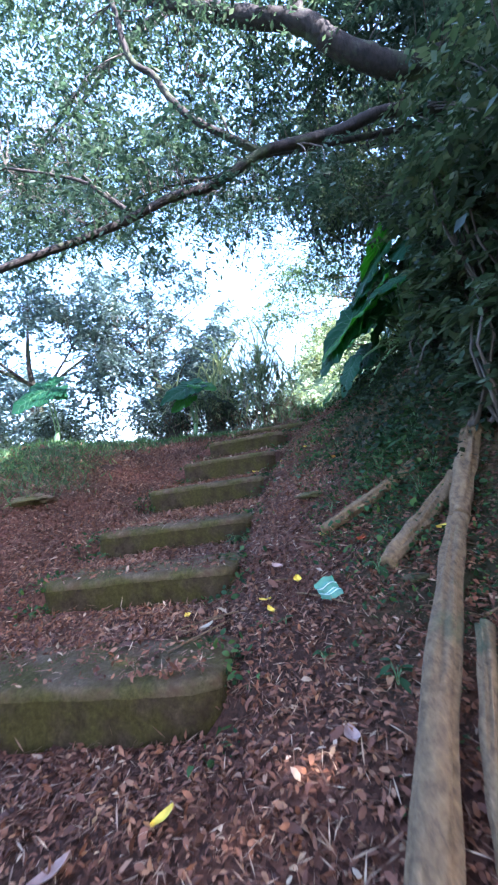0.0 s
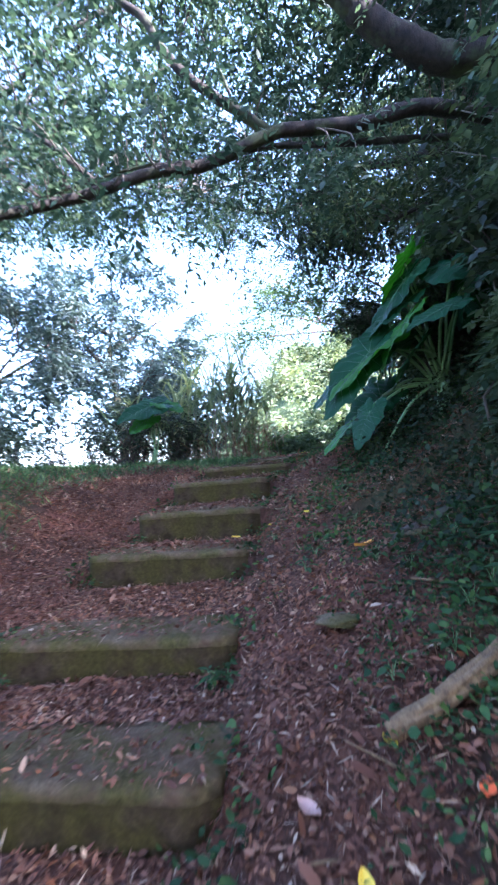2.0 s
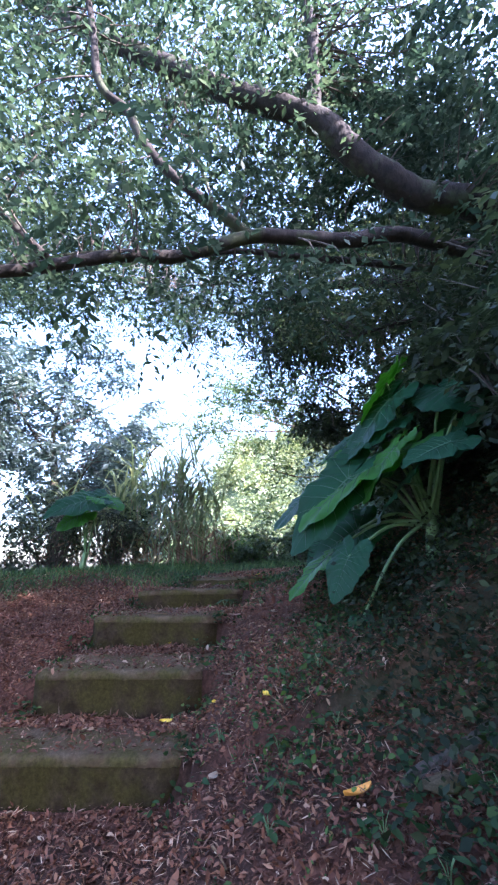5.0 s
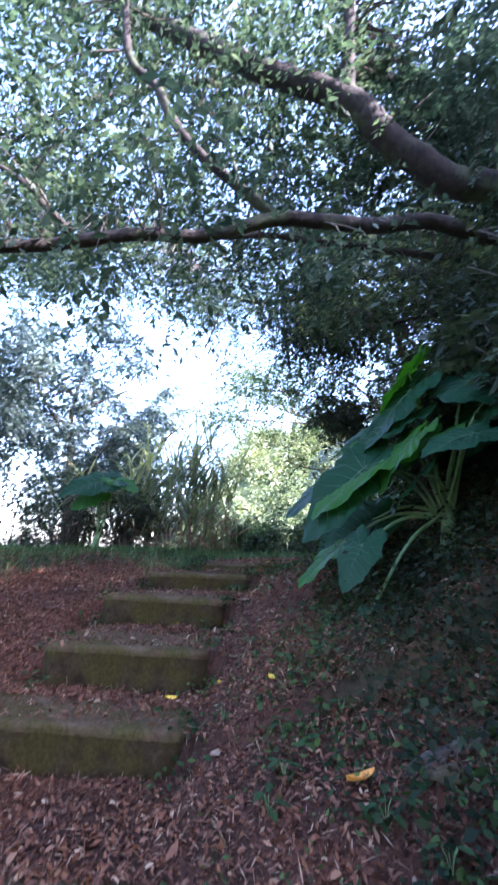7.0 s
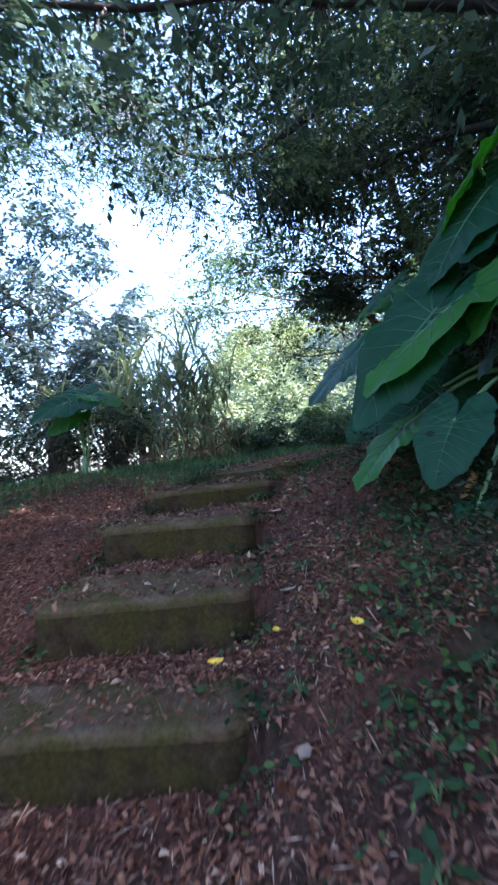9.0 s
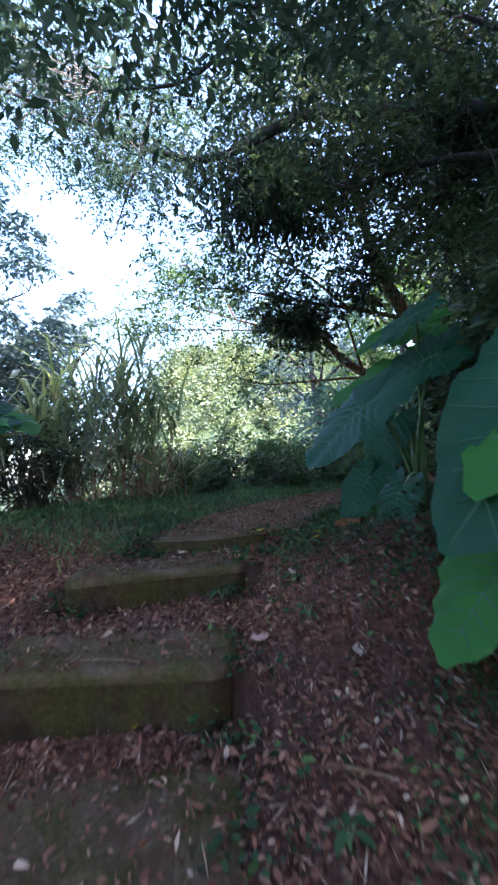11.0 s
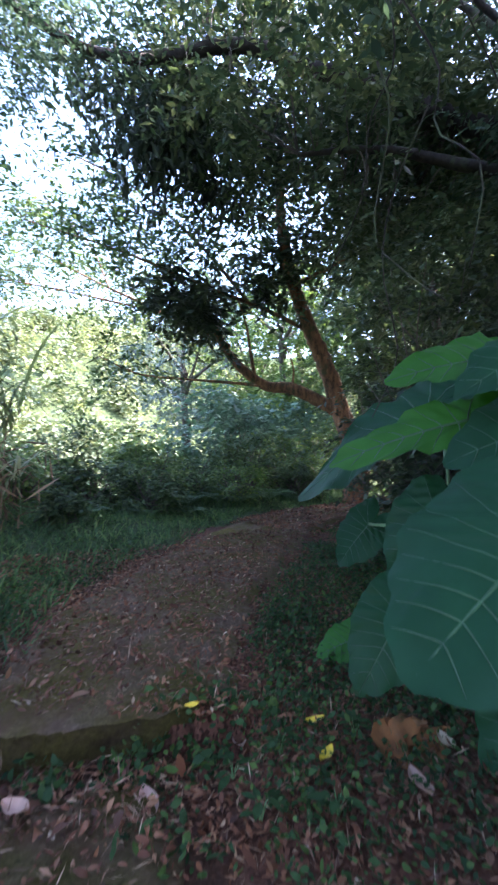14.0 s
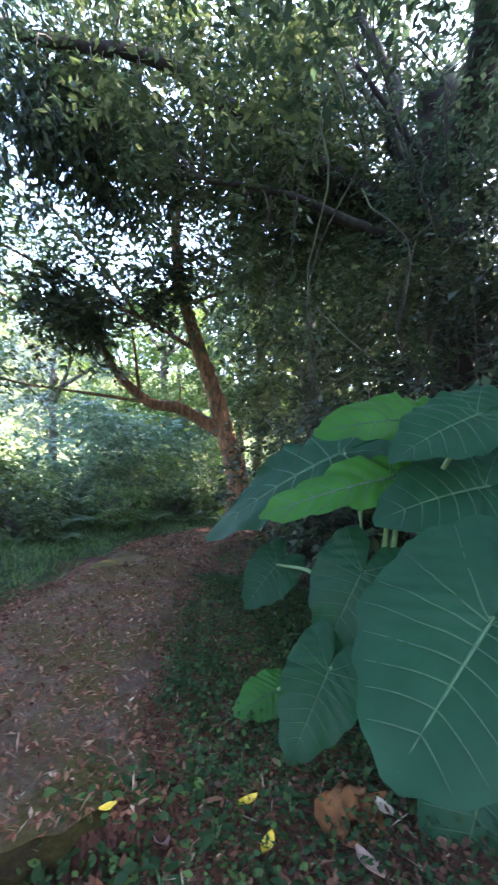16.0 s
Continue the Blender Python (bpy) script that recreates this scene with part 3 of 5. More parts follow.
ROOT = (6.6, 7.2, float(ground_height(np.array(6.6), np.array(7.2))) - 0.1)
limbs = [
    ("trunk", [ROOT, (6.7, 7.4, 6.0), (6.8, 7.7, 7.2), (6.2, 7.6, 8.8)], 0.45, 0.26),
    ("limb", [(6.7, 7.4, 5.6), (5.0, 6.0, 5.5), (3.35, 5.1, 5.74), (2.57, 5.1, 5.84), (1.87, 5.1, 6.3), (1.54, 5.1, 6.63), (0.61, 5.42, 7.29), (-0.76, 6.07, 8.72), (-2.9, 6.9, 10.9)], 0.18, 0.10),
    ("limb", [(1.52, 5.1, 6.62), (1.56, 5.1, 7.2), (1.60, 5.1, 8.1), (1.5, 5.3, 9.4)], 0.085, 0.05),
    ("limb", [(5.6, 6.4, 5.3), (4.2, 5.5, 5.2), (2.49, 5.1, 5.30), (1.75, 5.1, 5.17), (1.19, 5.1, 5.13), (0.79, 5.1, 5.09), (0.15, 5.1, 4.81), (-0.41, 5.1, 4.74), (-1.25, 5.1, 4.5), (-2.6, 5.0, 4.2)], 0.085, 0.045),
    ("branch", [(0.79, 5.1, 5.09), (0.45, 5.05, 5.31), (0.06, 5.0, 5.58), (-0.19, 5.0, 5.9), (-0.34, 5.0, 6.23), (-0.59, 5.0, 6.51), (-0.70, 5.0, 7.31), (-0.9, 5.0, 8.2)], 0.055, 0.03),
    ("branch", [(-0.93, 5.1, 4.67), (-1.16, 5.1, 4.91), (-1.5, 5.1, 5.2), (-2.4, 5.2, 5.6)], 0.04, 0.015),
    ("branch", [(3.3, 6.0, 5.7), (1.6, 6.1, 5.75), (0.9, 6.1, 5.75), (0.2, 6.1, 5.6), (-0.7, 6.1, 5.55), (-1.8, 6.2, 5.3)], 0.05, 0.012),
    ("branch", [(0.45, 5.05, 5.31), (0.35, 5.2, 5.9), (0.1, 5.3, 6.6)], 0.018, 0.006),
    ("limb", [(6.8, 7.7, 7.2), (6.4, 8.7, 7.7), (5.4, 9.6, 8.25), (4.6, 10.2, 8.5), (3.8, 10.75, 8.75), (2.6, 11.8, 8.6), (1.6, 12.4, 8.9), (0.2, 12.8, 9.6)], 0.17, 0.04),
    ("limb", [(6.7, 7.7, 7.1), (6.3, 8.2, 8.2), (6.2, 8.2, 9.0), (5.6, 8.6, 9.9)], 0.15, 0.06),
    ("limb", [(6.75, 7.6, 7.0), (6.0, 7.9, 7.6), (5.7, 8.3, 8.4), (5.3, 9.0, 9.3)], 0.09, 0.03),
    ("limb", [(6.5, 7.4, 7.6), (5.0, 6.8, 8.6), (3.6, 6.9, 9.6), (1.6, 7.6, 10.3), (-0.8, 8.4, 10.6)], 0.2, 0.06),
    ("limb", [(-0.8, 8.4, 10.6), (-2.8, 10.0, 10.6), (-4.6, 12.0, 11.4), (-6.4, 14.5, 12.6)], 0.06, 0.02),
    ("limb", [(-2.9, 6.9, 10.9), (-4.0, 7.6, 10.6), (-5.6, 9.4, 10.0), (-6.8, 11.5, 10.6)], 0.09, 0.02),
    ("limb", [(0.2, 12.8, 9.6), (-2.0, 13.6, 10.8), (-4.4, 14.6, 11.8)], 0.04, 0.015),
    ("limb", [(-0.2, 8.2, 10.5), (-1.6, 7.4, 8.8), (-3.2, 8.2, 8.2), (-4.2, 9.5, 8.6)], 0.05, 0.015),
    ("limb", [(3.6, 6.9, 9.6), (2.6, 8.6, 8.8), (1.6, 9.6, 8.0), (0.4, 10.4, 8.2)], 0.06, 0.015),
    ("limb", [(6.7, 7.5, 6.2), (6.2, 8.0, 6.55), (5.6, 8.5, 6.7), (4.9, 9.2, 6.95), (4.2, 10.0, 7.0)], 0.12, 0.03),
    ("branch", [(6.75, 7.6, 7.3), (6.0, 7.75, 7.6), (5.5, 7.95, 7.9), (5.0, 8.3, 8.4)], 0.07, 0.03),
    ("branch", [(6.6, 7.4, 6.0), (6.0, 7.6, 6.6), (5.6, 7.8, 7.2), (5.35, 8.0, 7.9)], 0.05, 0.02),
    ("branch", [(1.6, 7.6, 10.3), (1.4, 10.4, 9.9), (1.25, 11.7, 9.0), (0.9, 11.9, 8.0), (0.55, 12.0, 7.0)], 0.04, 0.01),
]
sparse = np.vstack([over_path(330, -6.5, 2.2, 5.5, 13.0, 0.60, 2.4), over_path(280, -7.5, 2.6, 9.5, 16.0, 0.59, 3.0), over_path(16, -2.5, 1.5, 4.2, 5.0, 0.62, 1.5), over_path(70, -7.0, 2.5, 9.0, 15.0, 0.54, 1.0), in_box(16, (0.4, 11.4, 7.0), (1.6, 12.5, 8.8)), in_box(30, (-1.5, 4.9, 6.7), (3.2, 5.5, 7.5)), in_box(75, (-2.8, 4.8, 7.8), (2.2, 6.8, 9.6)), in_box(150, (-4.5, 5.3, 6.0), (2.2, 8.2, 9.6))])
thick = np.vstack([over_path(210, 2.9, 6.8, 5.6, 13.0, 0.56, 3.2), over_path(70, 2.8, 6.5, 3.6, 5.4, 0.56, 3.0), in_box(130, (2.6, 4.6, 7.2), (8.0, 11.5, 10.5)), in_box(150, (5.0, 8.6, 7.6), (9.5, 12.2, 11.0)), in_box(70, (1.8, 5.4, 6.6), (4.2, 8.0, 9.0)), in_box(60, (6.0, 9.4, 6.4), (7.8, 11.2, 9.6)), in_box(60, (7.2, 7.9, 5.2), (9.2, 9.8, 8.4)), in_box(60, (7.2, 6.6, 8.0), (9.4, 8.9, 11.2)), in_box(34, (2.4, 4.3, 6.2), (4.0, 6.0, 8.6)), in_box(12, (4.6, 9.4, 5.8), (5.8, 10.6, 7.0)), in_box(20, (5.6, 9.4, 6.4), (7.4, 11.2, 9.6))])
gap = (thick[:, 0] > 3.2) & (thick[:, 0] < 5.4) & (thick[:, 1] > 6.8) & (thick[:, 1] < 8.4) & (thick[:, 2] > 5.4) & (thick[:, 2] < 8.6)
thick = thick[~gap]
shady, thick = thick[thick[:, 1] > 8.2], thick[thick[:, 1] <= 8.2]
# upper crown reaching behind the view, added to keep sun off the trail
high = np.vstack([over_path(130, -6, 8, -1.5, 10, 0.42, 2.0) + [0, 0, 4.0], in_box(45, (3.0, -1.0, 6.5), (8.0, 6.0, 10.5))])
dark = scatter_clumps([(2.9, 12.7, 8.5), (3.6, 12.4, 8.7), (4.3, 12.1, 8.6), (3.3, 12.5, 7.9), (4.0, 12.2, 8.0), (4.8, 11.7, 8.2), (3.8, 12.3, 9.2)], 0.42, 11)
tree("spreading_tree", ROOT, "old spreading tree with long bare limbs, darkened as backlit, reaching over the steps", limbs, BARK_GREY,
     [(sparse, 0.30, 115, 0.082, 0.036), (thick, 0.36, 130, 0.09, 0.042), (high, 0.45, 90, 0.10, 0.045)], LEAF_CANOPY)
e = bpy.data.objects["spreading_tree"]
me = leaf_mesh("dark_foliage", scatter_clumps(dark, 0.22, 75), LEAF_DARK, 0.2, 0.06, 1.2, 0.8)
me.transform(Matrix.Translation(ROOT).inverted())
piece("dark_foliage", me, e, "hanging bunch of dark narrow leaves")
for nm, me in (("twig_work", twig_mesh("twig_work", nearest_on([spline(l[1], 40) for l in limbs], shady), shady, TWIG)),
               ("crown", spray_mesh("crown", shady, LEAF_BANK, 0.115, 0.05, 8, 13, 0.66)[0])):
    me.transform(Matrix.Translation(ROOT).inverted())
    tagged(piece(nm, me, e), kind="stuff" if nm == "twig_work" else "")


# the forked tree by the path, sunlit streaks coloured into its peeling bark
FB = (8.2, 12.1, float(ground_height(np.array(8.2), np.array(12.1))) - 0.1)
fork_limbs = [
    ("trunk", [FB, (8.3, 12.1, 2.7), (8.2, 12.2, 3.4), (8.03, 12.38, 4.08), (7.68, 12.52, 5.05), (7.3, 12.7, 5.9), (6.92, 12.8, 6.75), (6.45, 12.72, 7.68), (6.0, 12.4, 8.8)], 0.29, 0.09),
    ("limb", [(8.05, 12.36, 4.05), (7.58, 12.86, 4.42), (7.2, 13.2, 4.62), (6.85, 13.56, 4.66), (6.4, 13.8, 4.95), (6.09, 14.04, 5.35), (5.75, 14.13, 5.88), (5.3, 14.1, 6.5)], 0.155, 0.07),
    ("branch", [(6.85, 13.56, 4.66), (6.0, 13.9, 4.68), (5.2, 14.3, 4.7), (4.2, 14.6, 4.72), (3.4, 14.8, 5.0)], 0.04, 0.012),
    ("branch", [(6.6, 13.7, 4.8), (6.35, 13.6, 5.4), (6.2, 13.6, 6.0), (5.8, 13.6, 6.8)], 0.045, 0.015),
    ("branch", [(7.25, 13.15, 4.62), (7.2, 13.1, 5.1), (6.9, 13.1, 5.6)], 0.03, 0.008),
    ("branch", [(7.27, 12.79, 5.89), (6.4, 13.1, 6.2), (5.0, 13.7, 6.6), (3.5, 14.2, 7.0), (1.9, 14.6, 7.2)], 0.05, 0.012),
    ("branch", [(6.1, 13.3, 6.3), (4.9, 13.5, 7.3), (3.6, 13.8, 8.1), (2.4, 14.2, 8.5)], 0.04, 0.01),
    ("branch", [(6.0, 13.9, 5.5), (5.2, 15.4, 6.4), (4.3, 16.8, 7.2), (3.3, 18.4, 8.2), (2.4, 19.2, 8.8)], 0.05, 0.01),
    ("branch", [(5.2, 15.4, 6.4), (4.0, 16.0, 6.6), (2.6, 17.0, 6.9), (1.4, 17.6, 7.0)], 0.03, 0.008),
    ("branch", [(4.3, 16.8, 7.2), (3.8, 16.9, 8.2), (3.0, 17.2, 9.0)], 0.025, 0.007),
    ("branch", [(6.85, 12.81, 6.77), (7.6, 11.6, 7.3), (7.9, 10.5, 7.5)], 0.05, 0.012),
]
fork_dark = scatter_clumps([(5.3, 13.9, 6.2), (4.4, 13.9, 6.4), (5.8, 13.3, 6.9), (5.0, 13.6, 5.8), (6.2, 12.9, 7.4)], 0.45, 13)
fork_light = np.vstack([scatter_clumps([(3.4, 14.3, 7.1), (2.6, 14.4, 7.3), (3.3, 13.9, 8.2), (4.2, 13.6, 7.6), (3.9, 14.7, 4.9)], 0.5, 12),
                        scatter_clumps([(3.2, 18.4, 8.3), (2.5, 18.8, 8.9), (2.2, 17.3, 7.1), (4.2, 16.9, 7.6), (3.2, 17.2, 9.0), (1.6, 17.6, 7.2), (4.6, 16.0, 6.8)], [0.75, 0.6, 0.3], 15),
                        scatter_clumps([(6.6, 12.6, 8.2), (7.6, 11.6, 7.8), (5.6, 12.6, 8.9), (4.6, 12.6, 7.2)], 0.7, 17),
                        scatter_clumps([(6.4, 14.6, 7.2), (5.6, 15.0, 7.6), (7.2, 14.0, 6.9), (4.8, 15.4, 7.0)], 0.55, 9)])
tree("forked_tree", FB, "slender forked tree with reddish peeling bark, streaked bright for sunlight, beside the path", fork_limbs, BARK_RED,
     [(fork_light, 0.36, 84, 0.12, 0.05)], LEAF_FORK)
fe = bpy.data.objects["forked_tree"]
for nm, me in (("twig_work", twig_mesh("twig_work", nearest_on([spline(l[1], 40) for l in fork_limbs], fork_dark), fork_dark, TWIG)),
               ("crown", spray_mesh("crown", fork_dark, LEAF_DARK, 0.18, 0.07, 7, 11, 0.48)[0])):
    me.transform(Matrix.Translation(FB).inverted())
    tagged(piece(nm, me, fe), kind="stuff" if nm == "twig_work" else "")


# slender trees on the slope below the lip, most with haze tinted into their leaves
def valley_tree(x, y, height, spread, clumps, mat, label, name="slope_tree", per=80, leaf=0.13):
    z0 = float(ground_height(np.array(x), np.array(y))) - 0.1
    top = z0 + height
    r = 0.02 * height
    limbs = [("trunk", [(x, y, z0), (x + 0.1, y, z0 + height * 0.35), (x - 0.15, y + 0.1, z0 + height * 0.62), (x + 0.1, y, z0 + height * 0.8)], r, r * 0.12)]
    for k in range(6):
        a = k * 1.05 + rng.uniform(0, 0.6)
        h0 = z0 + height * rng.uniform(0.35, 0.7)
        q = np.array([math.cos(a), math.sin(a), 0]) * spread
        limbs.append(("limb", [(x, y, h0), (x + q[0] * 0.4, y + q[1] * 0.4, h0 + height * 0.08), (x + q[0] * 0.7, y + q[1] * 0.7, h0 + height * 0.14)], r * 0.4, r * 0.06))
    c = rng.normal(size=(clumps, 3))
    c = unit(c) * rng.uniform(0.35, 1, (clumps, 1)) ** 0.6 * [spread, spread, height * 0.36] + [x, y, z0 + height * 0.64]
    keep = wave(c[:, 0], c[:, 2], 1.6, x) > -0.7
    return tree(name, (x, y, z0), label, limbs, BARK_DARK, [(c[keep], spread * 0.11, per, leaf, leaf * 0.45)], mat, "trees on the slope")


LEFT = "airy tree with haze-blue leaves rising from the slope below the lip"
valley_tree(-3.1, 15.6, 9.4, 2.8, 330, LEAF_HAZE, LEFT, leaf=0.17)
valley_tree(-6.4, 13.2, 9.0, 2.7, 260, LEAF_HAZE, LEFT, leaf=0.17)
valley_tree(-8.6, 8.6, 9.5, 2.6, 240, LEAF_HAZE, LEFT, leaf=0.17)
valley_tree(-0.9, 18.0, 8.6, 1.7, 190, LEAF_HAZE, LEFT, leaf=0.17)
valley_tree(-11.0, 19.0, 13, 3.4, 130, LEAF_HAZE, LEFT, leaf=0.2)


# woods closing the bank and the way behind; unseen ones added to block sun
def wood_tree(x, y, height, spread, clumps=110, per=70, leaf=0.26):
    return valley_tree(x, y, height, spread, clumps, LEAF_BANK, "tall dark tree added to close the woods and block the sun", "screening_tree", per, leaf)


for x, y, h, s in [(4.9, 0.3, 8, 2.3), (8.2, 3.0, 7, 2.6), (9.5, 8.0, 10, 3.4), (5.5, -4.5, 11, 3.6), (0.8, -6.5, 11, 3.8), (-4.5, -5.5, 11, 3.6),
                   (10.5, -1.0, 11, 3.8), (14, 5, 11, 4), (3.5, -11, 12, 4.2), (-3.4, -3.2, 10, 3.2), (2.7, -3.4, 10, 3.0), (9.5, -9, 12, 4.2), (-8.5, -0.5, 10, 3.4), (18, 0, 12, 4.4), (19, 15, 11, 4), (11.5, 12.0, 10, 3.2), (13.5, 9.0, 11, 3.6), (7.4, -4.2, 11, 3.5), (6.0, -1.4, 10, 3.0)]:
    wood_tree(x, y, h, s)


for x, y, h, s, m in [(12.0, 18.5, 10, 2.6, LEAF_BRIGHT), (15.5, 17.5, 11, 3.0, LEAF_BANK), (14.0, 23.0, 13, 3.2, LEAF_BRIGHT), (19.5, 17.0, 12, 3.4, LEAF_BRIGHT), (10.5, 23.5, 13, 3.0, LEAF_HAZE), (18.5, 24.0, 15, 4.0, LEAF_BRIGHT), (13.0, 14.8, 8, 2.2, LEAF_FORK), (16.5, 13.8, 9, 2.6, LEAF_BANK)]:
    valley_tree(x, y, h, s, 130, m, "leafy light green tree beyond the forked tree", "slope_tree", 75, 0.2)


# ---- shrubs and creepers ----
def shrub(name, x, y, size, height, mat, label, clumps=40, per=70, leaf=0.08, wide=0.5, droop=0.4):
    z0 = float(ground_height(np.array(x), np.array(y))) - 0.05
    e = thing(name, (x, y, z0), label, "shrub")
    c = rng.normal(size=(clumps, 3))
    c = unit(c) * rng.uniform(0.3, 1, (clumps, 1)) ** 0.5 * [size, size, height * 0.5]
    c[:, 2] = np.abs(c[:, 2] + height * 0.45) + 0.05
    c[:, :2] *= (1 + 0.3 * wave(c[:, 0], c[:, 2], 3, x))[:, None]
    root = np.repeat([[0, 0, 0]], clumps, 0) + rng.normal(size=(clumps, 3)) * [0.12, 0.12, 0]
    tagged(piece("stem_work", twig_mesh("stem_work", root, c, TWIG, 0.016, 0.004, 0.1), e), kind="stuff")
    piece("foliage", spray_mesh("foliage", c, mat, leaf, leaf * wide, 7, max(4, per // 7), size * 0.38)[0], e)
    return e


for x, y, s, h in [(-1.9, 11.2, 0.75, 1.7), (-0.9, 11.5, 0.7, 1.9), (-3.2, 10.8, 0.8, 1.8), (-4.3, 9.6, 0.8, 1.9), (-5.3, 8.4, 0.8, 1.7), (-2.5, 12.1, 0.8, 1.9), (-6.0, 7.0, 0.9, 1.7), (-5.6, 10.6, 1.0, 2.2)]:
    shrub("thicket_shrub", x, y, s, h, LEAF_DARK, "dark tangled shrub on the grassy lip", 45, 70, 0.075)
for x, y, s, h in [(3.0, 13.6, 0.7, 1.0), (4.1, 14.3, 0.9, 1.4), (5.6, 14.5, 0.8, 1.1), (6.9, 14.3, 0.9, 1.5), (1.9, 13.9, 0.6, 0.9), (1.6, 15.4, 1.0, 2.0), (3.5, 16.4, 1.3, 2.5), (5.4, 17.4, 1.2, 2.6), (8.4, 14.9, 1.0, 1.8), (2.3, 18.0, 1.4, 3.0), (9.4, 13.6, 0.8, 1.5), (10.5, 14.6, 1.1, 2.2)]:
    shrub("slope_shrub", x, y, s, h, LEAF_BRIGHT if (x * 7) % 3 > 0.5 else LEAF_FORK, "leafy green shrub on the slope beyond the path", 40, 70, 0.10)
for x, y, s, h in [(1.9, 11.8, 0.35, 0.5), (3.5, 12.5, 0.5, 0.8), (5.6, 13.0, 0.6, 0.9), (7.3, 13.0, 0.5, 0.9), (4.0, 13.4, 0.7, 1.2)]:
    shrub("low_shrub", x, y, s, h, (LEAF_BRIGHT, LEAF_FORK)[int(x * 10) % 2], "low leafy green shrub beside the grass strip", 38, 70, 0.07)
for x, y, s, h in [(7.4, 16.2, 1.5, 3.4), (9.4, 17.2, 1.7, 3.6), (11.6, 16.8, 1.6, 3.6)]:
    shrub("round_shrub", x, y, s, h, LEAF_BLUE, "rounded shrub with dense blue-green leaves", 70, 60, 0.2)
for x, y, s, h in [(4.8, 8.2, 1.0, 3.7), (5.7, 9.1, 1.1, 4.0), (3.9, 7.3, 0.9, 2.1), (5.2, 7.0, 1.1, 3.4), (6.8, 10.0, 1.0, 3.4), (6.2, 6.6, 1.2, 4.4), (7.4, 8.8, 1.2, 4.0), (7.8, 6.2, 1.4, 4.6), (8.6, 9.8, 1.3, 4.0), (9.8, 11.2, 1.3, 3.6), (2.75, 5.1, 0.55, 1.5), (3.0, 5.7, 0.6, 1.6), (2.6, 4.1, 0.5, 1.3), (1.75, 3.3, 0.4, 0.9), (1.6, 2.45, 0.35, 0.8), (4.2, 5.8, 1.1, 2.4), (3.4, 4.6, 1.0, 2.2), (3.0, 3.4, 0.9, 2.2), (2.6, 2.3, 0.8, 1.9), (3.3, 6.2, 0.7, 1.5), (2.9, 1.0, 0.9, 2.4),
                   (1.95, 2.9, 0.5, 1.5), (2.3, 3.8, 0.6, 1.5), (2.4, 1.9, 0.5, 1.5), (2.5, 5.6, 0.6, 1.2), (2.75, 2.9, 0.8, 2.4), (2.6, 0.8, 0.5, 1.5), (4.0, 3.6, 1.0, 2.0), (4.6, 5.0, 1.1, 2.6), (3.9, 2.0, 1.0, 1.9)]:
    shrub("bank_shrub", x, y, s, h, LEAF_DARK if (x * 5 + y) % 2 > 0.8 else LEAF_BANK, "dense dark evergreen shrub covering the bank", 55, 85, 0.085)


def vines():
    """Thin creepers hanging from the limbs on the bank side."""
    e = thing("hanging_vines", (3.2, 5.2, 5.4), "thin dry creepers hanging from the limbs", "vine")
    base = np.array([3.2, 5.2, 5.4])
    for k in range(18):
        a = np.array([rng.uniform(1.9, 5.0), rng.uniform(4.6, 7.5), rng.uniform(4.9, 6.6)]) - base
        pts = [a]
        for j in range(4):
            pts.append(pts[-1] + [rng.normal() * 0.14, rng.normal() * 0.14, -rng.uniform(0.25, 0.6)])
        me, _ = tube("vine", pts, 0.007, 0.003, BARK_GREY, 4, 12, 0)
        piece("vine", me, e)


vines()

# wooded hillside across the valley
hill_c, hill_r = [], []
while len(hill_c) < 860:
    az, dist = math.radians(rng.uniform(-24, 78)), rng.uniform(30, 112)
    x, y = math.sin(az) * dist, math.cos(az) * dist + 6
    h = float(ground_height(np.array(x), np.array(y)))
    if h > -9.0:
        r = rng.uniform(1.6, 3.4)
        hill_c.append((x, y, h + r * 0.8))
        hill_r.append(r)
hill_c, hill_r = np.array(hill_c), np.array(hill_r)
per = 240
hp = unit(rng.normal(size=(len(hill_c) * per, 3))) * (rng.uniform(0.55, 1.0, (len(hill_c) * per, 1)))
hp = np.repeat(hill_c, per, 0) + hp * np.repeat(hill_r, per)[:, None] * [1, 1, 0.95] * (1 + 0.25 * rng.normal(size=(len(hp), 1)).clip(-1, 1))
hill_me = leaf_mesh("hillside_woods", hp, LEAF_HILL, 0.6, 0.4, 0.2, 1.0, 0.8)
tagged(new("hillside_woods", hill_me), "sunlit wooded hillside across the valley, paled for haze", "woods", kind="stuff")


# ---- elephant-ear plants ----
def blade_radius(th):
    """Outline of a sagittate blade: 1 at the tip, two rounded lobes, a notch at the stalk."""
    a = abs(th) / math.pi
    keys = [(0, 1.0), (0.05, 0.91), (0.13, 0.74), (0.25, 0.60), (0.4, 0.50), (0.55, 0.47), (0.7, 0.50), (0.83, 0.52), (0.92, 0.38), (1.0, 0.08)]
    for (p, r), (q, w) in zip(keys, keys[1:]):
        if a <= q:
            t = (a - p) / (q - p)
            t = t * t * (3 - 2 * t)
            return r + (w - r) * t
    return 0.1


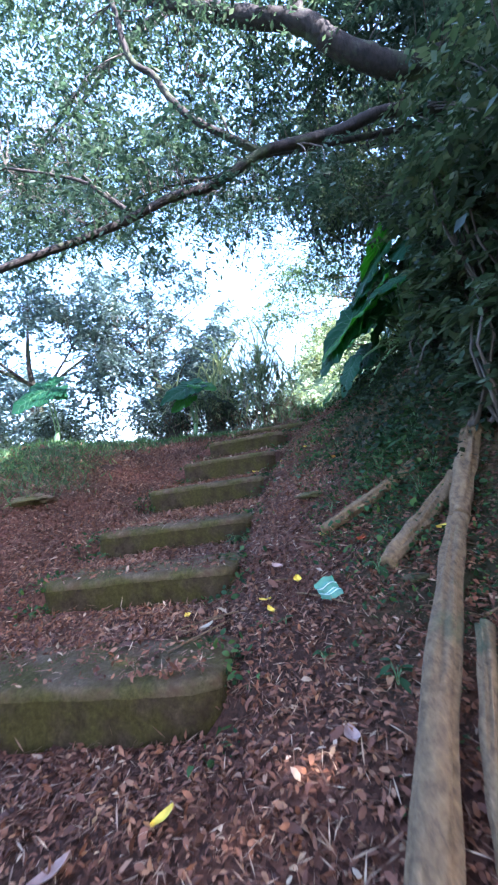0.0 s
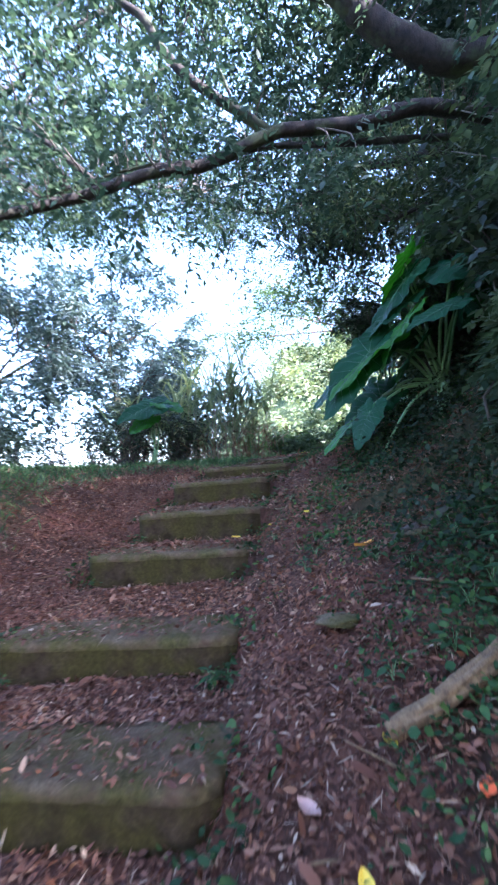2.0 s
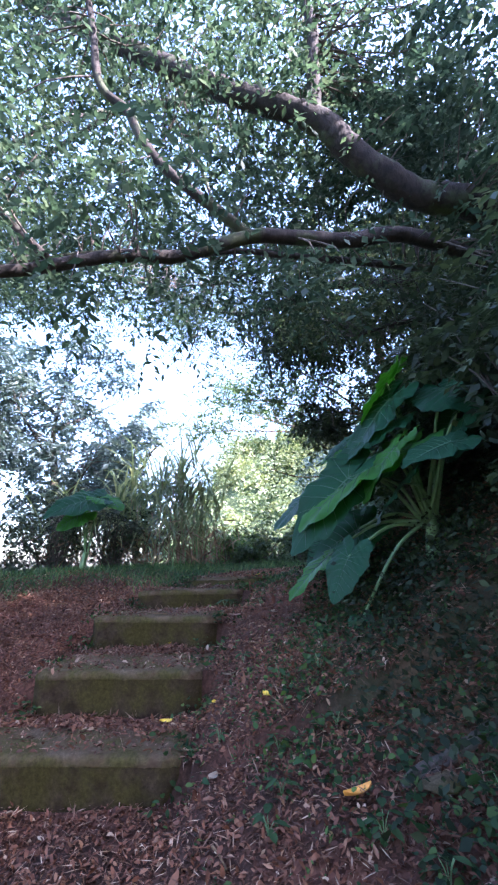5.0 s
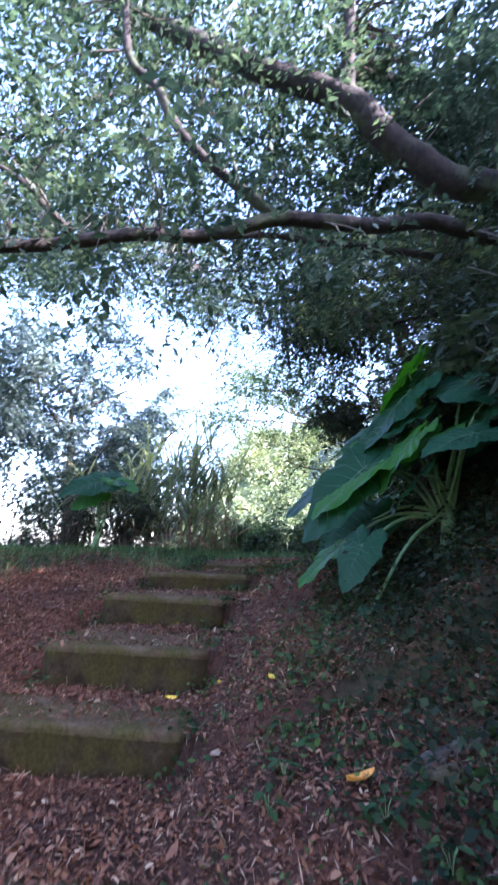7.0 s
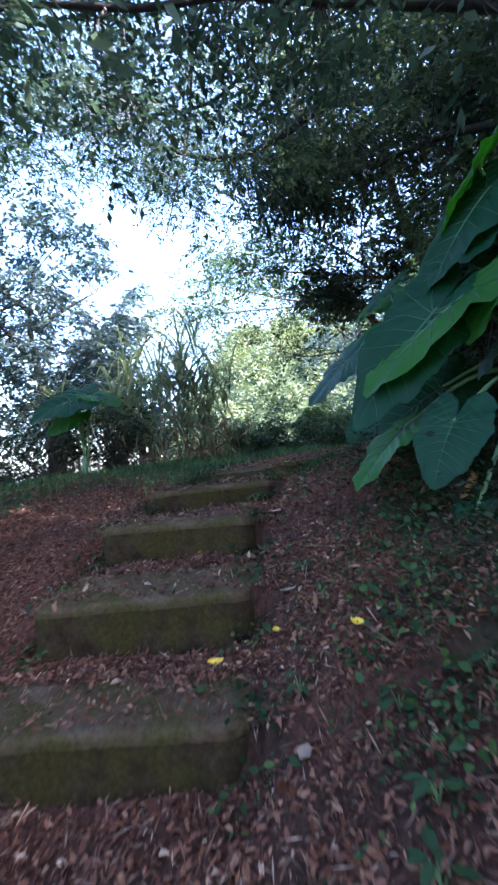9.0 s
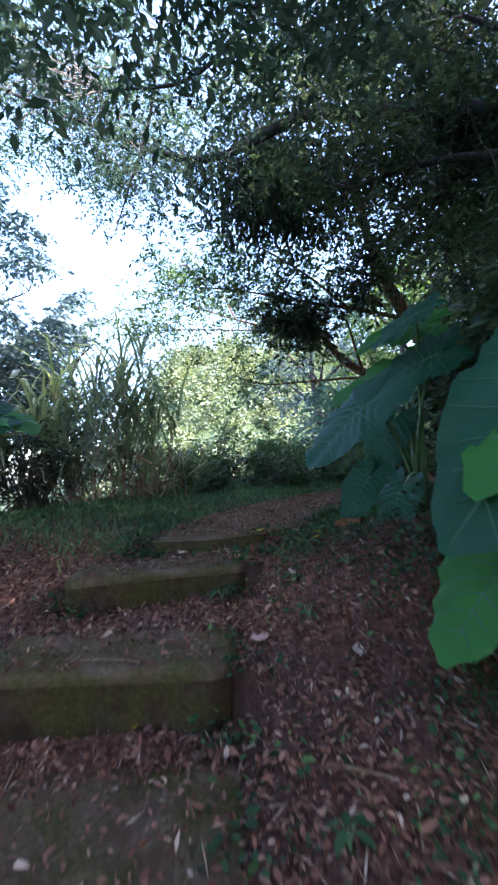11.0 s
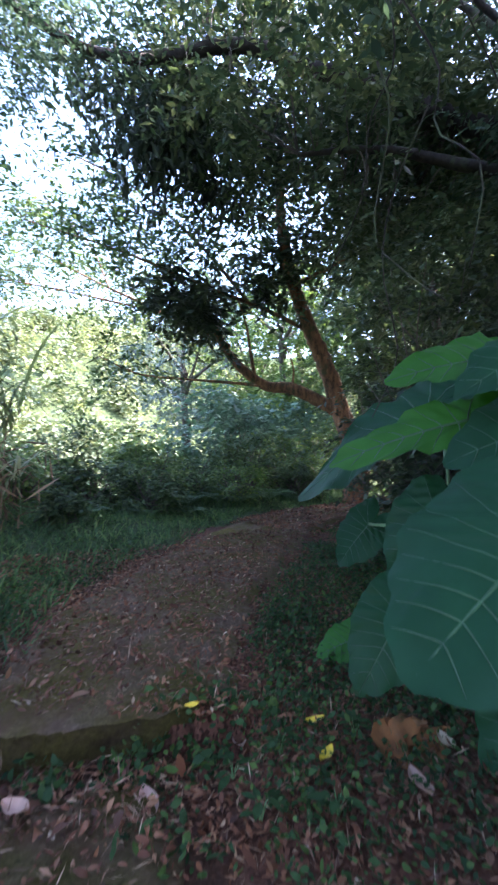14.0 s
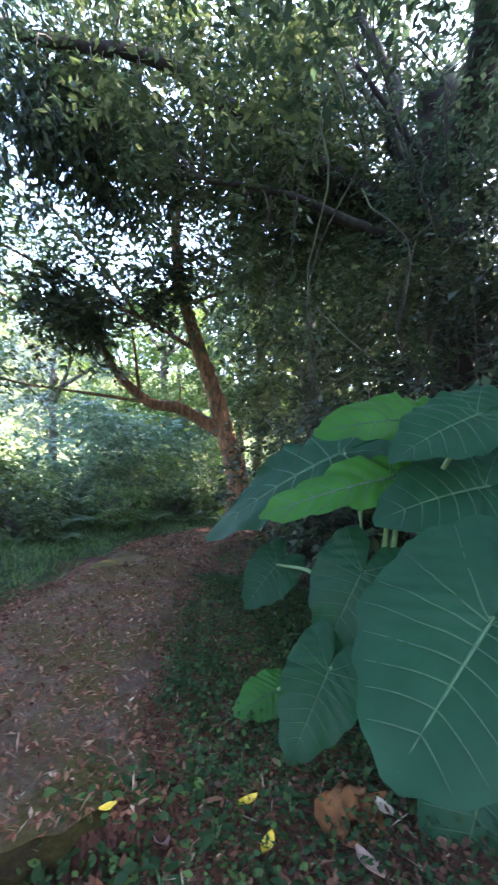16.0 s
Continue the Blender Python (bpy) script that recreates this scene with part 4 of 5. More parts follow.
def blade_point(rho, th, seed, cup, wide, lobe=1.0):
    """A point of a blade one long from stalk to tip: x towards the tip, z up."""
    r = rho * blade_radius(th)
    x, y = r * math.cos(th), r * math.sin(th) * wide
    x = x * lobe if x < 0 else x
    z = -cup * (x * x if x > 0 else 0.5 * x * x) + 0.16 * abs(y) - 0.30 * y * y
    z += 0.030 * rho ** 3 * math.sin(7 * th + seed) + 0.015 * rho ** 5 * math.sin(19 * th + 2 * seed)
    z += 0.0105 * math.cos((x - 0.6 * abs(y)) * 46) * min(1, abs(y) * 8) * (1 - 0.4 * rho)
    return x, y, z


def blade_lift(x, y, seed, cup, wide, lobe=1.0):
    x = x / lobe if x < 0 else x
    th = math.atan2(y / wide, x)
    rho = math.hypot(x, y / wide) / blade_radius(th)
    return blade_point(min(rho, 1), th, seed, cup, wide, lobe)[2]


def taro_blade(parent, inv, hub, tip, normal, wide, cup, mat, seed, lobe=1.0, name="leaf"):
    hub, tip = Vector(hub), Vector(tip)
    u = tip - hub
    size = u.length
    u.normalize()
    w = Vector(normal)
    w = (w - u * w.dot(u)).normalized()
    v = w.cross(u)
    m = Matrix(((u.x, v.x, w.x, hub.x), (u.y, v.y, w.y, hub.y), (u.z, v.z, w.z, hub.z), (0, 0, 0, 1)))
    m = inv @ m
    rings, spokes = 14, 90
    verts = [(0, 0, 0)]
    ths = [-math.pi + 0.05 + (2 * math.pi - 0.1) * j / (spokes - 1) for j in range(spokes)]
    for i in range(1, rings + 1):
        for th in ths:
            verts.append(tuple(size * c for c in blade_point(i / rings, th, seed, cup, wide, lobe)))
    faces = [(0, 1 + j, 2 + j, 2 + j) for j in range(spokes - 1)]
    for i in range(rings - 1):
        for j in range(spokes - 1):
            a = 1 + i * spokes + j
            faces.append((a, a + spokes, a + spokes + 1, a + 1))
    me = raw_mesh(name, verts, split_quads(np.array(faces)), mat, True)
    ob = piece(name, me, parent)
    ob.matrix_local = m
    # the midrib, and side veins that leave it towards the margin
    rows = [("midrib", (-0.02, 0), (0.97, 0), 0.0085)]
    for s in (1, -1):
        for x0, th in ((0.02, 2.35), (0.03, 1.75), (0.09, 1.28), (0.19, 0.94), (0.31, 0.68), (0.44, 0.48), (0.58, 0.32), (0.72, 0.19)):
            r = 0.95 * blade_radius(th)
            rows.append(("vein", (x0, 0.0), (r * math.cos(th) * (lobe if th > 1.571 else 1), s * r * math.sin(th) * wide), 0.0036))
    for part_name, a, b, r in rows:
        line = []
        for k in range(9):
            t = k / 8
            x, y = a[0] + (b[0] - a[0]) * t ** 1.15, a[1] + (b[1] - a[1]) * t
            line.append((size * x, size * y, size * blade_lift(x, y, seed, cup, wide, lobe) + 0.0012))
        r *= size / 0.6
        vv, ff = tube_arrays(np.array(line), np.linspace(r, r * 0.3, 9), 4)
        piece(part_name, raw_mesh(part_name, vv, split_quads(ff), TARO_VEIN, True), ob)
    return ob


def taro(base, leaf_rows, label, normal, more=0, broad=1.0):
    z0 = float(ground_height(np.array(base[0]), np.array(base[1]))) - 0.05
    base = (base[0], base[1], z0)
    e = thing("elephant_ear_plant", base, label, "plant", "elephant-ear plants")
    inv = Matrix.Translation(base).inverted()
    me, _ = tube("stem", [(0, 0, 0), (0.02, 0, 0.2), (0.05, 0.03, 0.38)], 0.06, 0.045, PETIOLE, 9, 8, 0.08)
    piece("stem", me, e)
    rows = list(leaf_rows)
    own = np.random.default_rng(31)
    for k in range(more):
        hub = np.array(base) + [own.uniform(-0.5, 0.35), own.uniform(-0.5, 0.6), own.uniform(0.55, 1.5)]
        tip = hub + [own.uniform(-0.42, -0.12), own.uniform(-0.3, 0.35), own.uniform(-0.4, -0.12)]
        rows.append((tuple(hub), tuple(tip), own.uniform(0.85, 1.1), int(own.uniform() > 0.75)))
    for k, (hub, tip, wide, tone, *rest) in enumerate(rows):
        n = Vector(rest[0]) if rest else Vector(normal) + Vector((own.normal() * 0.24, own.normal() * 0.24, own.normal() * 0.12))
        taro_blade(e, inv, hub, tip, n, wide * broad, 0.08 if rest else 0.16 + 0.1 * own.uniform(), (TARO, TARO_LIGHT)[tone], k * 1.7 + base[0], rest[1] if rest else 1.0)
        h = np.array(hub) - np.array(base)
        start = np.array([0.03, 0.02, 0.3]) + rng.normal(size=3) * 0.03
        mid = (start + h) / 2 + [0, 0, 0.15 * np.linalg.norm(h)]
        me, _ = tube("leaf_stalk", [start, mid, h], 0.017, 0.009, PETIOLE, 7, 12, 0)
        piece("leaf_stalk", me, e)
    return e


EAR = "large glossy elephant-ear plant with broad veined leaves"
PLANT_B = [((1.56, 6.39, 2.89), (1.215, 6.56, 2.57), 1.38, 0, (-0.70, -0.10, 0.71), 1.5), ((2.43, 6.80, 3.56), (2.04, 7.17, 3.54), 0.8, 1), ((2.13, 6.50, 3.54), (1.88, 6.79, 3.38), 1.1, 0),
           ((2.83, 7.36, 3.42), (2.37, 8.24, 2.93), 0.55, 0), ((2.23, 6.86, 3.27), (1.83, 7.36, 3.12), 0.5, 1), ((2.20, 6.98, 2.83), (2.00, 7.08, 2.49), 1.1, 0),
           ((2.79, 7.79, 2.64), (2.61, 7.95, 2.37), 1.1, 0), ((1.99, 7.04, 2.43), (1.74, 7.08, 2.14), 0.95, 0), ((1.79, 6.42, 2.35), (1.63, 6.49, 2.03), 1.1, 0),
           ((2.25, 6.48, 3.25), (1.95, 6.85, 3.15), 1.1, 0), ((2.20, 7.41, 2.15), (1.98, 7.52, 2.10), 1.1, 1)]
PLANT_A = [((1.75, 4.86, 2.98), (0.98, 5.14, 2.59), 0.8, 1), ((1.68, 4.65, 2.99), (1.37, 4.77, 2.66), 1.0, 1), ((1.70, 4.05, 2.87), (1.40, 4.14, 2.78), 1.2, 0),
           ((1.48, 5.02, 2.85), (0.92, 5.17, 2.35), 0.8, 0), ((1.34, 5.25, 2.25), (0.95, 5.26, 1.98), 0.9, 1), ((1.88, 4.97, 3.49), (1.47, 5.20, 3.06), 1.0, 0),
           ((1.29, 4.69, 1.80), (1.20, 4.58, 1.62), 1.0, 0), ((1.29, 4.74, 2.24), (1.11, 4.76, 1.96), 1.2, 0), ((1.83, 5.00, 3.28), (1.40, 5.30, 3.05), 1.0, 0),
           ((1.71, 4.99, 2.84), (1.25, 5.27, 2.62), 1.0, 0), ((1.63, 5.26, 2.46), (1.22, 5.43, 2.25), 1.0, 0),
           ((1.95, 5.1, 3.7), (1.75, 5.5, 3.3), 1.0, 1), ((2.2, 4.7, 3.5), (2.1, 4.2, 3.2), 1.0, 0)]
taro((2.35, 6.95), PLANT_B, EAR, (-0.75, -0.25, 0.7))
taro((2.0, 4.85), PLANT_A, EAR, (-0.55, -0.18, 0.8), 4, 1.08)
taro((-1.3, 10.1), [((-1.2, 9.95, 3.40), (-1.95, 9.75, 3.22), 1.2, 0), ((-1.0, 9.96, 3.42), (-0.6, 9.7, 3.25), 1.1, 1), ((-1.3, 9.9, 3.15), (-1.75, 9.85, 2.95), 1.1, 1)], EAR, (0.1, -0.6, 0.8))
taro((-3.4, 7.6), [((-3.3, 7.4, 3.28), (-3.95, 7.19, 3.05), 1.2, 0), ((-3.4, 7.45, 3.2), (-2.95, 7.2, 3.1), 1.1, 0)], EAR, (0.2, -0.7, 0.7))


# ---- cane grass, ferns, grass, herbs ----
def cane_clump(x, y, count, height, label):
    z0 = float(ground_height(np.array(x), np.array(y))) - 0.05
    e = thing("cane_grass", (x, y, z0), label, "grass clump", "cane clumps")
    for k in range(count):
        a, r = rng.uniform(0, 6.28), rng.uniform(0, 0.75)
        b = np.array([math.cos(a) * r, math.sin(a) * r * 0.6, 0])
        lean = np.array([rng.normal() * 0.28, rng.normal() * 0.2, 0])
        h = height * rng.uniform(0.6, 1.0)
        me, line = tube("stalk", [b, b + lean * 0.3 + [0, 0, h * 0.5], b + lean + [0, 0, h * 0.85]], 0.011, 0.005, PETIOLE if rng.uniform() > 0.4 else PINK_LEAF, 5, 9, 0)
        stalk = piece("stalk", me, e)
        vs = []
        for j in range(11):
            p = line[min(8, 2 + int(j * 0.85))] + [0, 0, rng.uniform(-0.1, 0.1)]
            d = unit(np.array([rng.normal(), rng.normal(), 0.0]))
            length, bend = rng.uniform(0.8, 1.6), rng.uniform(0.3, 1.5)
            q = np.linspace(0, 1, 7)[:, None]
            mid = p + d * (0.35 * q + 0.4 * q ** 2) * length + np.array([0, 0, 1]) * (q * 0.95 - bend * q ** 2 * 0.8) * length
            side = np.cross(d, [0, 0, 1]) * (0.02 * np.sqrt(1 - q ** 2) + 0.001)
            v = np.vstack([mid - side, mid + side])
            i = np.arange(6)
            f = np.stack([i, i + 1, i + 8, i + 7], 1)
            vs.append((v, split_quads(f)))
        piece("blades", raw_mesh("blades", *joined(vs), CANE_LEAF, True), stalk)
    # withered blades round the foot
    pts = np.stack([rng.normal(size=190) * 0.5, rng.normal(size=190) * 0.3, rng.uniform(0.1, 1.0, 190)], -1)
    piece("withered_blades", leaf_mesh("withered_blades", pts, CANE_DRY, 0.42, 0.03, 1.0, 1.0, 0.3), e, "brown withered blades at the foot")
    return e


for x, y, n, h in [(0.4, 11.9, 22, 3.0), (-0.3, 12.3, 14, 2.5), (0.95, 12.1, 12, 2.5), (-1.1, 12.0, 9, 2.0), (-1.9, 11.6, 7, 1.6)]:
    cane_clump(x, y, n, h, "tall cane grass clump with arching blades and withered feet")


def fern(x, y, size):
    z0 = float(ground_height(np.array(x), np.array(y)))
    e = thing("fern", (x, y, z0), "light green fern with arching fronds", "fern", "ferns by the path")
    for k in range(8):
        a = k * 0.785 + rng.uniform(0, 0.5)
        d = np.array([math.cos(a), math.sin(a), 0])
        q = np.linspace(0, 1, 22)[:, None]
        mid = d * q * size * 0.85 + np.array([0, 0, 1]) * (q * 0.9 - 0.75 * q ** 2) * size
        side = np.cross(d, [0, 0, 1.0])
        w = (0.26 * size * np.sin(np.pi * (0.12 + 0.86 * q)))[:, 0]
        pts = np.vstack([mid, mid])
        along = np.repeat([side + d * 0.4, -side + d * 0.4], 22, axis=0)
        v, f = leaves(pts, along, np.tile([0, 0, 1.0], (44, 1)), np.concatenate([w, w]), size * 0.05)
        vt, ft = tube_arrays(mid, np.linspace(0.004, 0.001, 22), 3)
        piece("frond", raw_mesh("frond", *joined([(v, f), (vt, split_quads(ft))]), FERN), e)


for x, y, s in [(4.45, 13.0, 0.8), (5.3, 12.6, 0.7), (6.2, 12.7, 0.7), (3.3, 12.2, 0.5), (6.9, 12.6, 0.6), (7.6, 13.2, 0.7), (2.4, 12.3, 0.45), (5.7, 13.3, 0.8), (4.0, 12.2, 0.4)]:
    fern(x, y, s)


def sample_ground(count, x0, x1, y0, y1, weight):
    x, y = rng.uniform(x0, x1, count), rng.uniform(y0, y1, count)
    keep = rng.uniform(size=count) < weight(x, y)
    return x[keep], y[keep]


def lip_weight(x, y):
    s, d, z = on_line(x, y)
    top = smooth01(s, TOP_S - 0.8, TOP_S + 0.5)
    q = -d + 0.2 * wave(x, y, 2.1, 4)
    return np.clip(smooth01(q, 1.6, 2.3) * (1 - top) + smooth01(q, 0.62, 0.9) * top, 0, 1) * (np.hypot(x - 1, y - 7) < 12)


x, y = sample_ground(190000, -7, 11, 1, 14.5, lip_weight)
grass = leaf_mesh("grass", on_ground(x, y, -0.01), GRASS, 0.11, 0.009, -1.1, 0.9, 0.4, 0.1, 0.4)
tagged(new("grass", grass), "low green grass along the lip and the path", "grass", kind="stuff")


def herb_weight(x, y):
    s, d, z = on_line(x, y)
    patch = smooth01(wave(x, y, 1.9, 9) + 0.5 * wave(x, y, 4.3, 3), -0.5, 0.9)
    right = smooth01(d, 0.6, 0.85) * (0.06 + 0.55 * smooth01(s, TOP_S - 1.2, TOP_S) + 0.7 * patch) * (0.22 + 0.78 * smooth01(y + 0.8 * d, 5.6, 7.3))
    left = np.maximum(smooth01(-d, 2.0, 2.6), smooth01(-d, 0.6, 0.9) * smooth01(s, TOP_S - 0.6, TOP_S + 0.4)) * (0.25 + 0.5 * patch)
    logs = np.exp(-(((x - 1.05) / 0.5) ** 2 + ((y - 2.55) / 0.8) ** 2)) * (0.55 + 0.6 * patch) * smooth01(d, 0.75, 1.2)
    return np.clip(np.maximum(np.maximum(right, left), logs), 0, 1)


x, y = sample_ground(34000, -5, 9, 0.2, 13.0, herb_weight)
pts = scatter_clumps(on_ground(x, y, 0.03), 0.035, 9, 0.6)
tagged(new("ground_herbs", leaf_mesh("ground_herbs", pts, HERB, 0.025, 0.014, -0.15, 1.0, 1.0, 0.2, 0.4)), "small creeping herbs and ivy over the bank", "undergrowth", kind="stuff")


def seedling(x, y, size):
    z0 = float(ground_height(np.array(x), np.array(y)))
    e = thing("seedling", (x, y, z0), "small broad-leaved green seedling growing from the litter", "plant", "seedlings beside the steps")
    for k in range(7):
        a = k * 2.4 + rng.uniform(0, 0.5)
        h = size * rng.uniform(0.3, 1.0)
        p = np.array([math.cos(a) * 0.25 * size, math.sin(a) * 0.25 * size, h])
        d = np.array([math.cos(a), math.sin(a), rng.uniform(-0.3, 0.35)])
        length = size * rng.uniform(0.55, 0.85)
        q = np.linspace(0, 1, 7)[:, None]
        mid = p + d * q * length + np.array([0, 0, -0.25]) * q ** 2 * length
        side = unit(np.cross(d, [0, 0, 1.0])) * (0.25 * length * np.sin(np.pi * np.clip(q, 0.02, 0.98)) ** 0.8)
        lift = np.array([0, 0, 0.08 * length])
        v = np.vstack([mid - side + lift, mid, mid + side + lift])
        i = np.arange(6)
        f = np.vstack([np.stack([i, i + 1, i + 8, i + 7], 1), np.stack([i + 7, i + 8, i + 15, i + 14], 1)])
        piece("leaf", raw_mesh("leaf", v, f, HERB, True), e)
        me, _ = tube("leaf_stalk", [(0, 0, -0.01), p * [0.4, 0.4, 0.6], p], 0.0022, 0.0014, PETIOLE, 4, 6, 0)
        piece("leaf_stalk", me, e)


for x, y, s in [(0.72, 6.88, 0.15), (0.80, 6.95, 0.12), (-0.08, 3.42, 0.12), (-0.16, 3.40, 0.10), (1.28, 7.28, 0.12), (1.42, 7.18, 0.11), (1.22, 7.05, 0.12), (1.62, 7.0, 0.10), (1.35, 6.85, 0.12), (1.08, 6.55, 0.11),
                (1.5, 7.55, 0.10), (1.75, 7.3, 0.10), (0.62, 4.3, 0.11), (0.75, 4.75, 0.12), (0.9, 4.2, 0.10), (0.55, 2.8, 0.10), (0.75, 2.3, 0.12), (0.62, 2.05, 0.11), (1.05, 2.9, 0.12), (0.95, 6.1, 0.11), (1.3, 6.3, 0.10),
                (1.0, 2.42, 0.2), (1.15, 2.55, 0.22), (0.92, 2.85, 0.18), (1.1, 2.75, 0.2), (1.2, 2.95, 0.2), (1.3, 3.1, 0.18), (0.88, 3.3, 0.13), (1.0, 3.05, 0.14), (0.8, 3.55, 0.12), (1.15, 3.35, 0.14), (0.45, 3.85, 0.12), (0.55, 4.0, 0.11), (0.95, 4.55, 0.13), (1.1, 4.9, 0.12), (0.62, 5.25, 0.1), (0.35, 4.55, 0.1), (0.9, 2.62, 0.13), (0.78, 2.75, 0.12), (0.5, 1.5, 0.1),
                (0.45, 5.85, 0.08), (0.28, 1.75, 0.07), (0.15, 2.05, 0.06)]:
    seedling(x, y, s * 0.75)


def bank_weight(x, y):
    s, d, z = on_line(x, y)
    top = smooth01(s, TOP_S - 1.0, TOP_S + 0.6)
    return smooth01(d + 0.2 * wave(x, y, 2.4, 2), 1.45 + 0.5 * top, 2.1 + 0.5 * top) * (d < 5) * np.maximum(smooth01(y, 2.1, 2.9), smooth01(d, 2.3, 2.8))


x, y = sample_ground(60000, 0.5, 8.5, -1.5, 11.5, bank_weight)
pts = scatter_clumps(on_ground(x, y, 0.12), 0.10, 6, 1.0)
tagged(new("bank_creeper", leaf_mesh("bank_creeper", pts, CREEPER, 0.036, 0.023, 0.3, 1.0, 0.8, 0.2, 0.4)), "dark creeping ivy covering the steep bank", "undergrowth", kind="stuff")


x, y = sample_ground(25000, 0.4, 4.2, 1.6, 9.8, lambda x, y: herb_weight(x, y) * (on_line(x, y)[1] < 2.2))
pts = scatter_clumps(on_ground(x, y, 0.035), 0.04, 9, 0.6)
tagged(new("trailside_herbs", leaf_mesh("trailside_herbs", pts, HERB, 0.020, 0.0115, -0.1, 1.0, 1.2, 0.2, 0.45, round_leaves)), "small leafy green herbs beside the trail", "undergrowth", kind="stuff")


tufts = []
for k, (sx, sy, foot, top, width, turn, depth) in enumerate(STEPS):
    c, q = math.cos(math.radians(turn)), math.sin(math.radians(turn))
    for side, count in ((-1, 26), (1, 20)):
        lx = side * (width * 0.5 + rng.normal(size=count) * 0.07 - 0.01)
        ly = rng.uniform(-0.12, depth * 0.8, count) - 0.03
        tufts.append(np.stack([sx + lx * c + ly * q, sy - lx * q + ly * c], -1))
for cx, cy, count in ((0.38, 7.95, 60), (1.3, 7.48, 50), (0.7, 7.68, 26), (1.05, 7.52, 26), (0.3, 8.3, 40)):
    tufts.append(np.stack([cx + rng.normal(size=count) * 0.13, cy + rng.normal(size=count) * 0.09], -1))
tufts = np.vstack(tufts)
pts = scatter_clumps(on_ground(tufts[:, 0], tufts[:, 1], 0.035), 0.04, 8, 0.7)
tagged(new("step_side_herbs", leaf_mesh("step_side_herbs", pts, HERB, 0.03, 0.018, -0.2, 1.0, 1.0, 0.2, 0.45, round_leaves)), "small green herbs crowding the ends of the steps", "undergrowth", kind="stuff")


def ivy_weight(x, y):
    s, d, z = on_line(x, y)
    patch = smooth01(wave(x, y, 2.3, 12) + 0.6 * wave(x, y, 5.1, 5), -0.6, 1.0)
    return np.clip(smooth01(d + 0.12 * wave(x, y, 3.3, 7), 1.05, 2.0) * (0.08 + 0.92 * patch) * (d < 2.6) * smooth01(y, 2.0, 2.9) * (1 - 0.75 * smooth01(s, TOP_S - 2.0, TOP_S - 0.6)), 0, 1)


x, y = sample_ground(22000, 0.0, 4.6, 0.8, 9.0, ivy_weight)
pts = scatter_clumps(on_ground(x, y, 0.05), 0.05, 4, 0.5)
tagged(new("trailing_ivy", leaf_mesh("trailing_ivy", pts, IVY, 0.032, 0.023, 0.1, 1.0, 1.1, 0.22, 0.4, round_leaves)), "trailing ivy with small broad leaves on the bank", "undergrowth", kind="stuff")


# ---- fallen leaves ----
def litter_weight(x, y):
    s, d, z = on_line(x, y)
    g = np.abs(d)
    on_step = np.zeros_like(x)
    for st, q in zip(STEPS, STEP_S):
        on_step = np.maximum(on_step, ((s > q - 0.02) & (s < q + st[6] * 0.85) & (g < st[4] / 2)).astype(float))
    top = smooth01(s, TOP_S - 0.1, TOP_S + 0.1) * (g < 0.62)
    return np.clip((1 - 0.75 * on_step) * (1 - 0.62 * top) * (1 - 0.75 * smooth01(-d, 2.0, 2.9)) * (1 - 0.4 * smooth01(d, 1.8, 2.8)) * (1 - 0.15 * smooth01(d, 0.6, 0.8) * smooth01(s, TOP_S - 2.0, TOP_S - 0.6)), 0, 1)


def surface(x, y, lift):
    """Ground, or the top of a step or the path where one lies there."""
    z = ground_height(x, y)
    s, d, pz = on_line(x, y)
    for (sx, sy, foot, top, width, turn, depth), q in zip(STEPS, STEP_S):
        a = math.radians(turn)
        lx = (x - sx) * math.cos(a) - (y - sy) * math.sin(a)
        ly = (x - sx) * math.sin(a) + (y - sy) * math.cos(a)
        z = np.where((np.abs(lx) < width * 0.46) & (ly > 0.03) & (ly < depth), np.maximum(z, top), z)
    z = np.where((s > TOP_S + 0.05) & (np.abs(d) < 0.56), pz + 0.055, z)
    return np.stack([x, y, z + lift], -1)


x, y = sample_ground(320000, -3.6, 4.2, -0.2, 10.4, litter_weight)
pts = surface(x, y, rng.uniform(0.002, 0.02, len(x)))
half = len(pts) // 2
tagged(new("oval_leaf_litter", leaf_mesh("oval_leaf_litter", pts[:half], LITTER, 0.027, 0.0125, 0.0, 1.0, 1.1, 0.6, 0.4, round_leaves)), "curled oval brown leaves strewn over the trail", "leaf litter", kind="stuff")
tagged(new("leaf_litter", leaf_mesh("leaf_litter", pts[half:], LITTER, 0.029, 0.0095, 0.0, 1.0, 1.1, 0.8, 0.4)), "reddish brown fallen leaves strewn over the trail", "leaf litter", kind="stuff")
x, y = sample_ground(34000, 4.2, 10.5, 8.6, 12.6, lambda x, y: (np.abs(on_line(x, y)[1]) < 0.75) * 0.8)
tagged(new("far_leaf_litter", leaf_mesh("far_leaf_litter", surface(x, y, rng.uniform(0.004, 0.02, len(x))), LITTER, 0.04, 0.018, 0.0, 1.0, 1.7, 0.5, 0.4)), "fallen brown leaves along the far path", "leaf litter", kind="stuff")
x, y = sample_ground(60000, -3.0, 3.2, -0.2, 9.8, litter_weight)
tagged(new("straw_litter", leaf_mesh("straw_litter", surface(x, y, rng.uniform(0.01, 0.026, len(x))), STRAW, 0.05, 0.0035, 0.0, 1.0, 1.4, 0.3, 0.5)), "thin dry straws and stalks among the fallen leaves", "leaf litter", kind="stuff")
x, y = sample_ground(1300, -3.0, 3.2, -0.3, 9.5, litter_weight)
pts = surface(x, y, rng.uniform(0.01, 0.03, len(x)))
